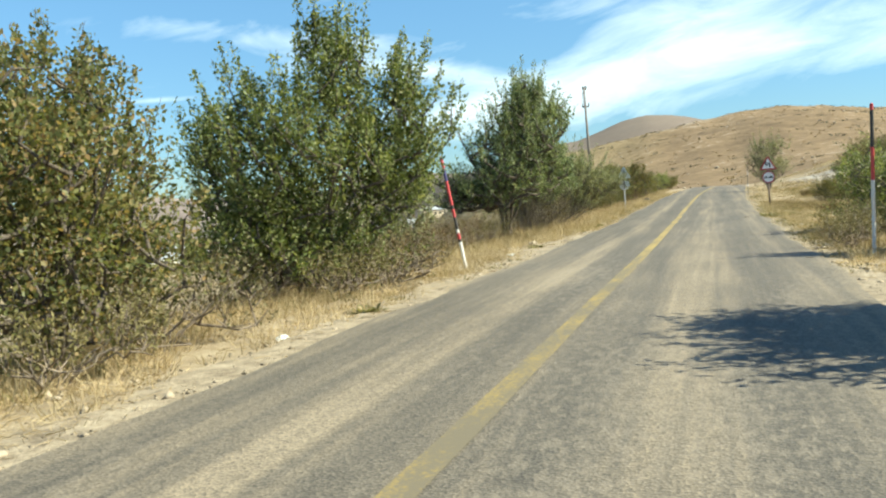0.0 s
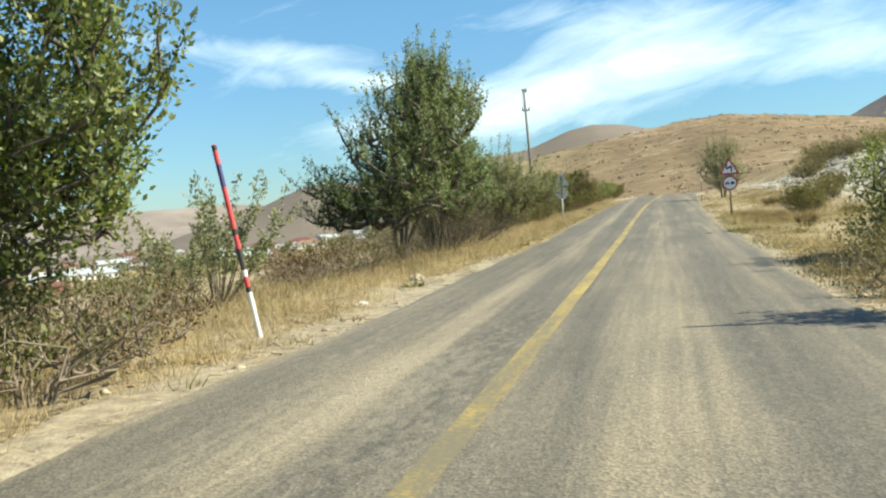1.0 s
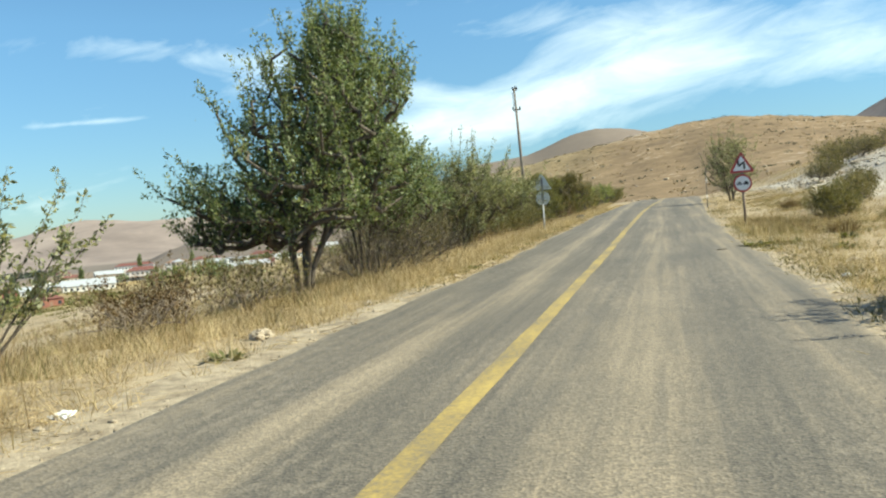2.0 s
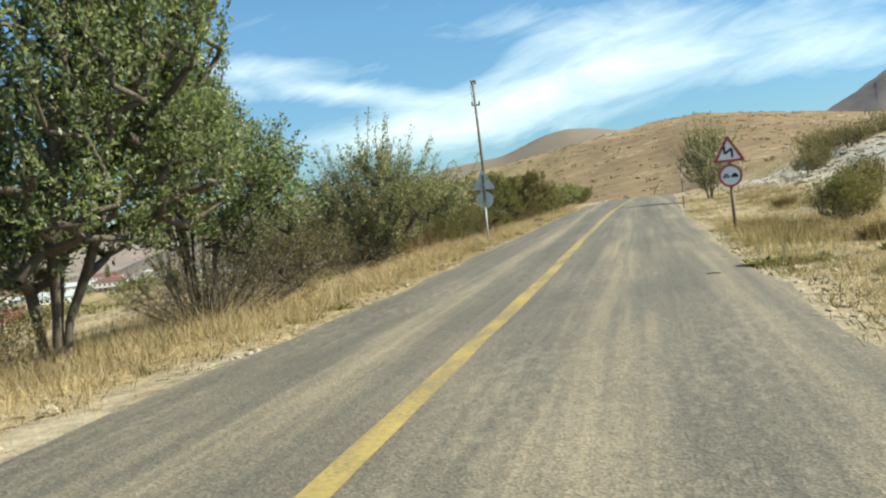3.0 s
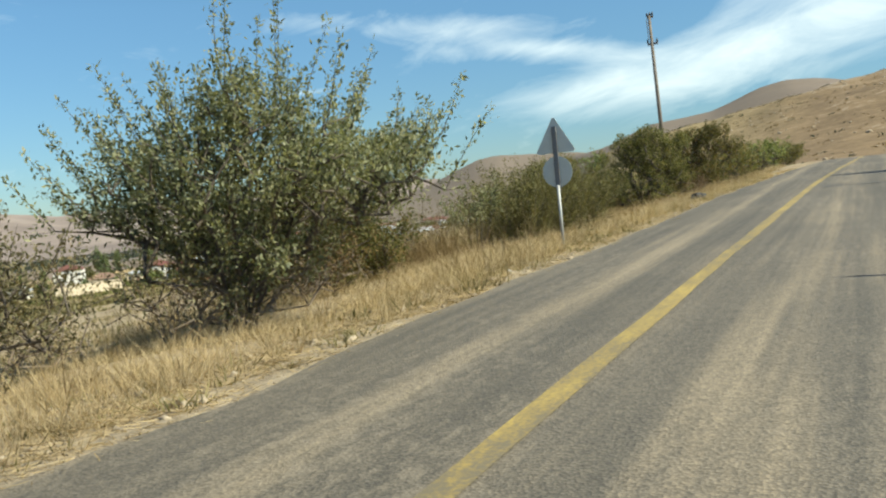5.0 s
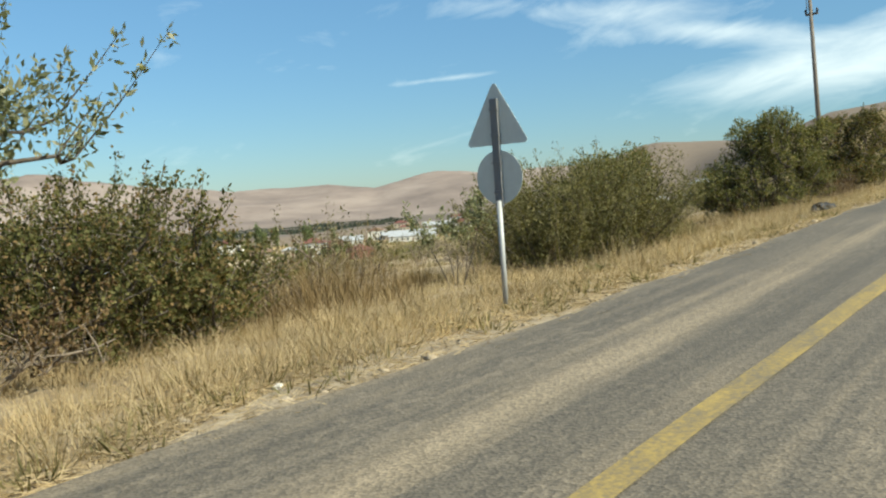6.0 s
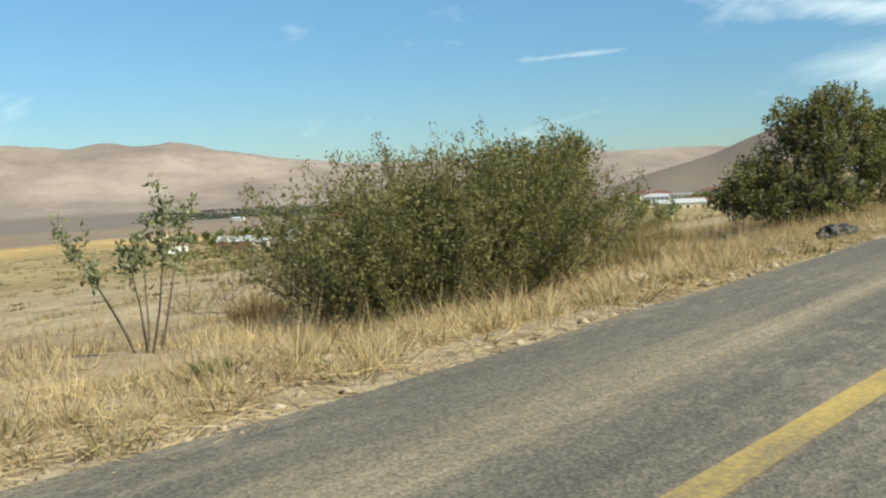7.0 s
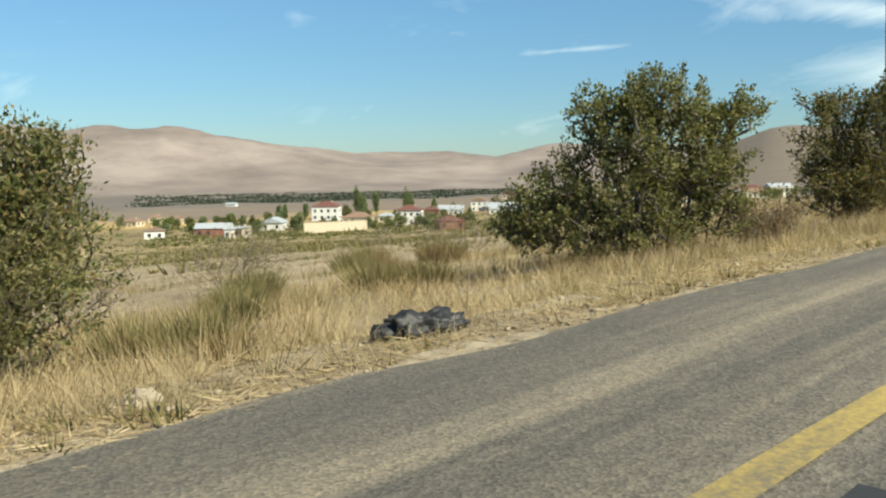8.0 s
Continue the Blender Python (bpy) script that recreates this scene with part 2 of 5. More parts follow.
    stubble = ramp(nt, noise_of(nt, pos, 0.012, 5, 0.6, (1, 3, 1)), [(0.40, (0.36, 0.245, 0.105)), (0.60, (0.54, 0.38, 0.165))])
    orchard = ramp(nt, noise_of(nt, pos, 0.010, 6, 0.65, (1, 2.5, 1)), [(0.42, (0.050, 0.070, 0.060)), (0.52, (0.085, 0.105, 0.085)), (0.60, (0.24, 0.205, 0.15))])
    col = mixed(nt, calc(nt, "MULTIPLY", low, ramp(nt, edge, [(0.15, (0, 0, 0)), (0.18, (0.9, 0.9, 0.9)), (0.40, (0.9, 0.9, 0.9)), (0.43, (0, 0, 0))])), col, stubble)
    col = mixed(nt, calc(nt, "MULTIPLY", low, ramp(nt, edge, [(0.40, (0, 0, 0)), (0.44, (0.9, 0.9, 0.9)), (0.70, (0.9, 0.9, 0.9)), (0.78, (0, 0, 0))])), col, orchard)
    # bare chalky bank beside the road beyond the signs
    bank_ = noise_of(nt, pos, 0.55, 6, 0.68, (0.5, 0.35, 2.6))
    across = ramp(nt, calc(nt, "DIVIDE", sep.outputs[0], 30.0), [(0.20, (0, 0, 0)), (0.27, (1, 1, 1)), (0.46, (1, 1, 1)), (0.60, (0, 0, 0))])
    along = ramp(nt, calc(nt, "DIVIDE", sep.outputs[1], 120.0), [(0.40, (0, 0, 0)), (0.46, (1, 1, 1)), (0.72, (1, 1, 1)), (0.80, (0, 0, 0))])
    chalk = ramp(nt, n2, [(0.35, (0.27, 0.235, 0.19)), (0.62, (0.55, 0.50, 0.43))])
    col = mixed(nt, calc(nt, "MULTIPLY", calc(nt, "MULTIPLY", across, along), ramp(nt, bank_, [(0.33, (0, 0, 0)), (0.43, (0.95, 0.95, 0.95))])), col, chalk)
    # far mountains: bare rock and soil, with the pale pink-grey of haze put into the colour
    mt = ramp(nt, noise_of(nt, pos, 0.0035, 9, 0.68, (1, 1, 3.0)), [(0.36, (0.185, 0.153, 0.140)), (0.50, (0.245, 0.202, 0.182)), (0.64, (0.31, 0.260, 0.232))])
    # beyond 580 m everything turns grey-brown: distance haze put into the colour
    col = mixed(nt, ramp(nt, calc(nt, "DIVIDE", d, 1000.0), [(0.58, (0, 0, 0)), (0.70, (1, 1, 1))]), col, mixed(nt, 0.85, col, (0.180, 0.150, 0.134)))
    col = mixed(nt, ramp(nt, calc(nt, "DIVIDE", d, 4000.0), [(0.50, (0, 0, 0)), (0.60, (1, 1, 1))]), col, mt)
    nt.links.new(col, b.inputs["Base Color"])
    b.inputs["Roughness"].default_value = 0.95
    b.inputs["Specular IOR Level"].default_value = 0.1
    bump(nt, b, calc(nt, "ADD", n2, calc(nt, "MULTIPLY", n3, 0.5)), 0.7, 0.05)
    return m


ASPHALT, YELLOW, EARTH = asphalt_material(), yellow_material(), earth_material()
GRAVEL = surface("limestone_gravel", (0.17, 0.133, 0.088), (0.41, 0.34, 0.24), 5, 0.9, 0, 0.8, 0.02, (0.38, 0.62), 6.0)
STONE = surface("pale_limestone", (0.25, 0.20, 0.14), (0.50, 0.42, 0.31), 4, 0.9, 0, 0.6, 0.02)
CHALK = surface("bare_chalky_stone", (0.28, 0.245, 0.20), (0.50, 0.45, 0.385), 2, 0.9, 0, 0.6, 0.03)
BARK = surface("grey_brown_bark", (0.055, 0.042, 0.032), (0.17, 0.14, 0.11), 9, 0.9, 0, 0.8, 0.02)
TWIG = surface("dry_twigs", (0.12, 0.09, 0.065), (0.27, 0.22, 0.17), 9, 0.9, 0, 0.4, 0.01)
LEAF_GREEN = leafy("green_leaves", [(0.070, 0.098, 0.030), (0.140, 0.182, 0.060), (0.222, 0.260, 0.100), (0.37, 0.385, 0.20)])
LEAF_DARK = leafy("dark_green_leaves", [(0.072, 0.102, 0.046), (0.148, 0.198, 0.092), (0.235, 0.285, 0.145), (0.37, 0.40, 0.265)])
LEAF_OLIVE = leafy("olive_turning_leaves", [(0.072, 0.088, 0.032), (0.152, 0.172, 0.068), (0.235, 0.235, 0.105), (0.35, 0.245, 0.125)])
LEAF_WILLOW = leafy("narrow_grey_green_leaves", [(0.088, 0.088, 0.040), (0.150, 0.148, 0.066), (0.205, 0.192, 0.090), (0.27, 0.24, 0.125)], 0.6, 0.38, 0.15)
LEAF_HAW = leafy("dark_olive_hawthorn_leaves", [(0.075, 0.084, 0.036), (0.135, 0.146, 0.062), (0.205, 0.208, 0.094), (0.28, 0.25, 0.13)], 0.65, 0.42, 0.12)
LEAF_RUST = leafy("russet_olive_leaves", [(0.062, 0.068, 0.028), (0.118, 0.125, 0.050), (0.180, 0.172, 0.076), (0.25, 0.165, 0.088)], 0.65, 0.40, 0.12)
LEAF_PALE = leafy("silvery_green_leaves", [(0.090, 0.105, 0.054), (0.190, 0.208, 0.112), (0.30, 0.315, 0.195), (0.43, 0.43, 0.31)])
STRAW = leafy("dry_straw", [(0.31, 0.235, 0.138), (0.44, 0.347, 0.215), (0.57, 0.468, 0.310), (0.38, 0.297, 0.180)], 0.75, 0.25, 0.15)
STRAW_BROWN = leafy("brown_dead_stems", [(0.14, 0.095, 0.050), (0.23, 0.165, 0.085), (0.32, 0.245, 0.14)], 0.85, 0.15, 0.1)
WEED = leafy("grey_green_weeds", [(0.120, 0.112, 0.050), (0.190, 0.170, 0.080), (0.285, 0.245, 0.130)], 0.75, 0.25, 0.15)
RUSSET = leafy("russet_dead_leaves", [(0.085, 0.055, 0.032), (0.145, 0.098, 0.054), (0.21, 0.148, 0.08)], 0.85, 0.2, 0.1)
THORN = leafy("grey_olive_thorn_leaves", [(0.085, 0.080, 0.045), (0.14, 0.135, 0.075), (0.20, 0.16, 0.095), (0.26, 0.25, 0.16)], 0.7, 0.3, 0.2)
LEAF_FAR = leafy("dark_far_groves", [(0.040, 0.052, 0.042), (0.060, 0.074, 0.058), (0.085, 0.095, 0.070)], 0.8, 0.1, 0.1)
GALV = plain("galvanised_steel", (0.40, 0.41, 0.41), 0.6, 0.25, 0.15)
SIGN_BACK = plain("sign_back_grey", (0.56, 0.60, 0.57), 0.6, 0.0, 0.08)
CHANNEL = plain("dull_channel_steel", (0.17, 0.175, 0.18), 0.65, 0.0, 0.12)
SIGN_WHITE = plain("sign_white", (0.88, 0.86, 0.85), 0.5, 0, 0.06)
SIGN_RED = plain("faded_red_sheeting", (0.42, 0.055, 0.06), 0.5, 0, 0.15)
SIGN_BLACK = plain("black_sheeting", (0.02, 0.02, 0.022), 0.5, 0, 0.1)
BAND_RED = plain("faded_red_paint", (0.50, 0.055, 0.06), 0.55, 0, 0.2)
BAND_WHITE = plain("chalky_white_paint", (0.72, 0.70, 0.67), 0.6, 0, 0.1)
BAND_NAVY = plain("faded_navy_paint", (0.055, 0.05, 0.16), 0.6, 0, 0.15)
BAND_BLACK = plain("dull_black_paint", (0.035, 0.033, 0.033), 0.6, 0, 0.2)
RUSTY = plain("rusty_steel_tube", (0.16, 0.115, 0.085), 0.7, 0.2, 0.25)
SHADOW_STRIP = plain("black_tar", (0.035, 0.033, 0.030), 0.6, 0, 0.2)
POLE_WOOD = surface("weathered_pole", (0.10, 0.085, 0.07), (0.24, 0.21, 0.18), 3, 0.85, 0, 0.4, 0.01)
BAG = plain("black_plastic_film", (0.022, 0.022, 0.024), 0.58, 0, 0.2)
LITTER = plain("white_litter", (0.72, 0.72, 0.70), 0.6, 0, 0.1)
WALL_WHITE = plain("white_render", (0.74, 0.72, 0.67), 0.85, 0, 0.06, 0.6)
WALL_CREAM = plain("cream_render", (0.55, 0.47, 0.35), 0.85, 0, 0.08, 0.6)
WALL_STONE = plain("rubble_stone", (0.36, 0.31, 0.25), 0.9, 0, 0.25, 1.2)
WALL_BRICK = plain("brick_red_walls", (0.25, 0.105, 0.075), 0.85, 0, 0.15, 0.8)
ROOF_RED = plain("red_roof_tiles", (0.155, 0.062, 0.05), 0.8, 0, 0.2, 0.9)
ROOF_BROWN = plain("brown_roof_tiles", (0.24, 0.155, 0.11), 0.8, 0, 0.2, 0.9)
ROOF_METAL = plain("pale_metal_roof", (0.46, 0.48, 0.50), 0.55, 0.2, 0.12, 0.9)
GLASS = plain("dark_window_glass", (0.04, 0.05, 0.06), 0.15, 0, 0.1)


# ---------------------------------------------------------------- mesh helpers
def part(name, bm, mat, parent=None, label="", smooth=False):
    me = bpy.data.meshes.new(name)
    bm.to_mesh(me)
    bm.free()
    if smooth:
        for p in me.polygons:
            p.use_smooth = True
    me.materials.append(mat)
    ob = new(name, me)
    if parent:
        ob.parent = parent
    if label:
        ob["label"] = label
    return ob


def arrays(name, verts, faces, mat, parent=None, smooth=False):
    """A mesh object from a vertex array and a face array with three or four corners a face."""
    me = bpy.data.meshes.new(name)
    verts, faces = np.asarray(verts, np.float32), np.asarray(faces, np.int32)
    n, k = faces.shape
    me.vertices.add(len(verts))
    me.vertices.foreach_set("co", verts.ravel())
    me.loops.add(n * k)
    me.loops.foreach_set("vertex_index", faces.ravel())
    me.polygons.add(n)
    me.polygons.foreach_set("loop_start", np.arange(0, n * k, k, dtype=np.int32))
    me.polygons.foreach_set("loop_total", np.full(n, k, np.int32))
    if smooth:
        me.polygons.foreach_set("use_smooth", np.ones(n, bool))
    me.update(calc_edges=True)
    me.materials.append(mat)
    ob = new(name, me)
    if parent:
        ob.parent = parent
    return ob


def thing(name, label, category, at=(0, 0, 0), turn=0.0, group="", kind=""):
    ob = new(name)
    ob.matrix_world = pose(*at, 0, 0, turn)
    return tagged(ob, label, category, group, kind)


def box(bm, sx_, sy_, sz_, at=(0, 0, 0), bev=0.0):
    r = bmesh.ops.create_cube(bm, size=1, matrix=Matrix.Translation(at) @ Matrix.Diagonal((sx_, sy_, sz_, 1)))
    if bev:
        edges = list({e for v in r["verts"] for e in v.link_edges})
        bmesh.ops.bevel(bm, geom=edges, offset=bev, segments=2, affect="EDGES", profile=0.7)


def tube(bm, r0, r1, z0, z1, seg=12, m=None):
    bmesh.ops.create_cone(bm, cap_ends=True, segments=seg, radius1=r0, radius2=r1, depth=z1 - z0,
                          matrix=(m or Matrix.Identity(4)) @ Matrix.Translation((0, 0, (z0 + z1) / 2)))


def slab(bm, outline, y0, y1):
    """A plate from an outline in x and z, between two depths."""
    front = [bm.verts.new((x, y0, z)) for x, z in outline]
    back = [bm.verts.new((x, y1, z)) for x, z in outline]
    n = len(outline)
    bm.faces.new(front)
    bm.faces.new(back[::-1])
    for i in range(n):
        bm.faces.new((front[(i + 1) % n], front[i], back[i], back[(i + 1) % n]))
    bmesh.ops.recalc_face_normals(bm, faces=bm.faces)


# ---------------------------------------------------------------- lie of the land
RY = np.array([-60, -20, 0, 20, 30, 40, 50, 60, 70, 85, 100, 115, 135, 170, 220.0])
RZ = np.array([1.2, 1.0, 0.93, 0.90, 0.94, 1.03, 1.19, 1.42, 1.62, 1.86, 1.99, 1.98, 1.7, 0.6, -1.0])


def road_z(y):
    """Height of the road, smoothed."""
    y = np.asarray(y, float)
    return sum(np.interp(y + o, RY, RZ) for o in (-6, -3, 0, 3, 6)) / 5


def road_x(y):
    """How far the road has swung to the side."""
    y = np.asarray(y, float)
    return 0.0005 * np.clip(y - 40, 0, None) ** 2 - 0.0011 * np.clip(y - 78, 0, None) ** 2


LEFT_EDGE, RIGHT_EDGE, LINE_X = -3.25, 2.05, -0.95
FALL_D = np.array([0, 1.5, 4, 10, 30, 100, 200, 275, 600, 1000, 1500, 2400, 6000.0])
FALL_Z = np.array([0, -0.05, -0.28, -1.1, -3.9, -11.5, -18.5, -22, -35, -49, -60, -60, -60.0])
RISE_D = np.array([0, 1, 2.5, 4, 6, 8, 10, 12, 20, 60, 200, 1000, 6000.0])
RISE_Z = np.array([0, 0.05, 0.18, 0.36, 0.70, 1.25, 1.95, 2.5, 3.8, 7.0, 13, 31, 60.0])
# skyline of the far range: bearing to the left of +y, and its height in degrees
SKY_A = np.array([-60, -40, -25, -15, -10, 12, 20, 25, 31, 36, 40, 43, 49, 56, 60.5, 64, 70, 85, 110, 140.0])
SKY_E = np.array([3.0, 4.0, 6.2, 5.2, 3.2, 0.6, 0.6, 0.7, 0.8, 1.0, 0.35, 0.8, 0.95, 1.7, 2.2, 2.05, 1.95, 2.3, 2.0, 2.0])


# crests of the two hills beyond the road: bearing, and height
FRONT_A = np.array([-60, -30, -20, -14, -10, -6.4, -4.5, -1, 1.2, 4, 6.7, 8.5, 10.6, 13, 18, 24.0])
FRONT_Z = np.array([30.0, 31.0, 31.0, 27.8, 32.5, 35.7, 37.1, 35.6, 33.2, 30.8, 27.2, 24.6, 22.0, 17.4, 8.0, 0.0])
BACK_A = np.array([-14, -8, -3, 0, 1.5, 2.6, 4.1, 5.6, 6.3, 8.4, 10, 12, 14, 17, 21.0])
BACK_Z = np.array([-23.6, 24.6, 49.3, 63.7, 70.8, 74.2, 75.9, 71.3, 67.7, 55.6, 52.5, 49.6, 38.4, 20.2, 15.0])

CONE_A = np.array([13, 17, 20.4, 21.8, 23, 24.5, 26.3, 27.7, 29.8, 31.6, 35])
CONE_Z = np.array([20, 34, 38, 40, 36.4, 25.3, 11.3, 4, -6, -17, -30])


def rough_noise(x, y, scale, octaves=4, seed=0.0):
    """Cheap smooth noise from sines that do not repeat within the place."""
    out, amp = 0.0, 1.0
    for o in range(octaves):
        k = scale * 1.93 ** o
        a = 1.3 * o + seed
        out = out + amp * (np.sin(k * (x * np.cos(a) + y * np.sin(a)) + 2.1 * a + 1.7 * np.sin(k * 0.6 * (y * np.cos(a * 1.7) - x * np.sin(a * 1.7)) + a)))
        amp *= 0.52
    return out


def smooth(a, b, v):
    u = np.clip((v - a) / (b - a), 0, 1)
    return u * u * (3 - 2 * u)


def ground_z(x, y):
    x, y = np.asarray(x, float), np.asarray(y, float)
    yc = np.clip(y, -60, 220)
    rz, rx = road_z(yc), road_x(np.clip(y, -60, 150))
    left = rx + LEFT_EDGE - 0.1 - x
    right = x - (rx + RIGHT_EDGE + 0.1)
    far = np.hypot(x, y - 30)
    soft = smooth(0.3, 3.0, np.maximum(left, right))
    z = rz - 0.05
    z = z + np.where(left > 0, np.interp(left, FALL_D, FALL_Z), 0) + np.where(right > 0, np.interp(right, RISE_D, RISE_Z) * (-0.10 + 1.10 * smooth(43, 60, y)), 0)
    # the verge drops away more steeply beyond the sign backs
    z = z - 0.36 * smooth(0, 3.5, left) * (1 - smooth(14, 30, left)) * smooth(51, 57, y) * (1 - smooth(84, 96, y))
    z = z + soft * (0.05 * rough_noise(x, y, 1.1, 3) + 0.12 * rough_noise(x, y, 0.23, 2, 2.0) * smooth(4, 14, np.maximum(left, right)))
    z = z + smooth(60, 400, far) * 1.2 * rough_noise(x, y, 0.03, 3, 4.0)
    bearing = np.degrees(np.arctan2(-x, y - 30))
    # the near hill beyond the crest: a long ochre back
    broad = (1 - smooth(14, 21, bearing)) * (1 - smooth(28, 60, -bearing))
    prof = smooth(110, 470, far) * (1 - 0.55 * smooth(520, 1100, far))
    ridge = (1 + 0.035 * rough_noise(x, y, 0.035, 3, 1.0) + 0.012 * rough_noise(x, y, 0.2, 2, 3.0))
    z = z + prof * broad * (np.interp(bearing, FRONT_A, FRONT_Z) * ridge - z)
    # second hill behind it
    second = smooth(-14, -8, bearing) * (1 - smooth(16, 21, bearing)) * smooth(560, 900, far) * (1 - smooth(900, 1500, far))
    z = z + second * (np.interp(bearing, BACK_A, BACK_Z) * (1 + 0.02 * rough_noise(x, y, 0.02, 3, 6.0)) - z)
    # a cone behind the village
    third = smooth(13, 16, bearing) * (1 - smooth(31.5, 35, bearing)) * smooth(740, 1050, far) * (1 - smooth(1050, 1600, far))
    z = z + third * (np.interp(bearing, CONE_A, CONE_Z) * (1 + 0.02 * rough_noise(x, y, 0.02, 3, 7.0)) - z)
    # far range
    sky_h = np.tan(np.radians(np.interp(bearing, SKY_A, SKY_E))) * 3300 * (1 + 0.035 * rough_noise(bearing, 0 * bearing, 0.55, 5, 2.0)) + 2.4
    lift = smooth(2300, 3300, far) * (1 - 0.5 * smooth(3400, 4500, far))
    rng = (1 + 0.17 * rough_noise(x, y, 0.0046, 6, 5.0) * smooth(2300, 2600, far) * (1 - 0.75 * smooth(3000, 3300, far)))
    z = z + lift * (sky_h - z) * rng
    return z


def gz(x, y):
    return float(ground_z(np.array([x]), np.array([y]))[0])


# ---------------------------------------------------------------- ground and road
def build_ground():
    az_fine = np.radians(np.concatenate([np.arange(-180, -36, 4.0), np.arange(-36, 98, 0.5), np.arange(98, 180, 4.0)]))
    rad = np.concatenate([np.linspace(0.6, 12, 24), np.geomspace(12.5, 4600, 225)])
    a, r = np.meshgrid(az_fine, rad)
    x, y = -np.sin(a) * r, 30 + np.cos(a) * r
    z = ground_z(x, y)
    verts = np.stack([x, y, z], -1).reshape(-1, 3)
    n, k = r.shape
    i, j = np.meshgrid(np.arange(n - 1), np.arange(k), indexing="ij")
    j2 = (j + 1) % k
    faces = np.stack([i * k + j, i * k + j2, (i + 1) * k + j2, (i + 1) * k + j], -1).reshape(-1, 4)[:, ::-1]
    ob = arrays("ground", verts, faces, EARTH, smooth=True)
    return tagged(ob, "dry earth slopes, ochre hills and a wide valley", "ground", kind="structure")


def ribbon(name, x0, x1, y0, y1, step, lift, mat, wobble=0.0, seed=0, cross=10, sides=(1, 1)):
    """A strip that follows the road between two offsets from its axis, with ragged edges."""
    ys = np.arange(y0, y1 + step, step)
    c = np.linspace(0, 1, cross)
    rx, rz = road_x(ys), road_z(ys)
    wl = wobble * sides[0] * (rough_noise(ys, 0 * ys, 0.9, 5, seed) * 0.5)
    wr = wobble * sides[1] * (rough_noise(ys, 0 * ys + 9, 1.1, 5, seed + 1) * 0.5)
    l_, r_ = rx + x0 + wl, rx + x1 + wr
    x = l_[:, None] + (r_ - l_)[:, None] * c
    y = np.repeat(ys[:, None], cross, 1)
    off = x - rx[:, None]
    z = rz[:, None] + lift - 0.004 * np.abs(off + 0.6) ** 1.5 + 0.006 * rough_noise(x, y, 0.5, 3, 1.0)
    verts = np.stack([x, y, z], -1).reshape(-1, 3)
    i, j = np.meshgrid(np.arange(len(ys) - 1), np.arange(cross - 1), indexing="ij")
    faces = np.stack([i * cross + j, i * cross + j + 1, (i + 1) * cross + j + 1, (i + 1) * cross + j], -1).reshape(-1, 4)
    return arrays(name, verts, faces, mat, smooth=True)


build_ground()
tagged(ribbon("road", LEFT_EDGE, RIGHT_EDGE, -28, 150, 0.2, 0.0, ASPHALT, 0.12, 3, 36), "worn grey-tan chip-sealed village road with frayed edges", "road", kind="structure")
tagged(ribbon("road_marking", LINE_X - 0.09, LINE_X + 0.09, -28, 150, 0.2, 0.008, YELLOW, 0.012, 7, 4), "worn single yellow centre line", "road marking", kind="structure")


# ---------------------------------------------------------------- trees
def tubes(segs, k5=4):
    """Tapered tubes with a few sides from rows of start, end, radius, radius."""
    segs = np.array(segs)
    a, b, ra, rb = segs[:, :3], segs[:, 3:6], segs[:, 6], segs[:, 7]
    d = b - a
    d /= np.linalg.norm(d, axis=1, keepdims=True) + 1e-9
    ref = np.where(np.abs(d[:, 2:3]) < 0.9, [[0, 0, 1.0]], [[1.0, 0, 0]])
    u = np.cross(d, ref)
    u /= np.linalg.norm(u, axis=1, keepdims=True)
    v = np.cross(d, u)
    ang = np.arange(k5) * 2 * np.pi / k5
    ring = np.cos(ang)[None, :, None] * u[:, None] + np.sin(ang)[None, :, None] * v[:, None]
    verts = np.concatenate([a[:, None] + ring * ra[:, None, None], b[:, None] + ring * rb[:, None, None]], 1).reshape(-1, 3)
    base = np.arange(len(segs))[:, None, None] * 2 * k5
    k = np.arange(k5)
    quad = np.stack([k, (k + 1) % k5, k5 + (k + 1) % k5, k5 + k], -1)
    return verts, (base + quad[None]).reshape(-1, 4)


def leaves(rng, centres, ways, n, spray, size, slim, spread, droop=0.0, three=False):
    """Small leaves strewn along short sprays, with four corners or three."""
    k = len(centres)
    idx = np.repeat(np.arange(k), n)
    s = rng.random(len(idx))
    long = spray * (0.6 + 0.8 * rng.random(k))[idx]
    pos = centres[idx] + ways[idx] * (s * long)[:, None] + rng.normal(0, spread, (len(idx), 3)) * (1.15 - 0.7 * s)[:, None]
    axis = ways[idx] * 0.7 + rng.normal(0, 0.75, (len(idx), 3)) - [0, 0, droop]
    axis /= np.linalg.norm(axis, axis=1, keepdims=True)
    side = np.cross(axis, rng.normal(0, 1, (len(idx), 3)) + [0, 0, 0.6])
    side /= np.linalg.norm(side, axis=1, keepdims=True) + 1e-9
    nrm = np.cross(side, axis)
    L = size * (0.6 + 0.8 * rng.random(len(idx)))[:, None]
    W = L * slim * 0.5
    if three:
        v = np.stack([pos, pos + axis * L * 0.55 + side * W * 2, pos + axis * L], 1).reshape(-1, 3)
        return v, np.arange(len(idx) * 3).reshape(-1, 3)
    v = np.stack([pos, pos + axis * L * 0.45 + side * W + nrm * W * 0.25, pos + axis * L, pos + axis * L * 0.45 - side * W + nrm * W * 0.25], 1).reshape(-1, 3)
    f = np.arange(len(idx) * 4).reshape(-1, 4)
    return v, f


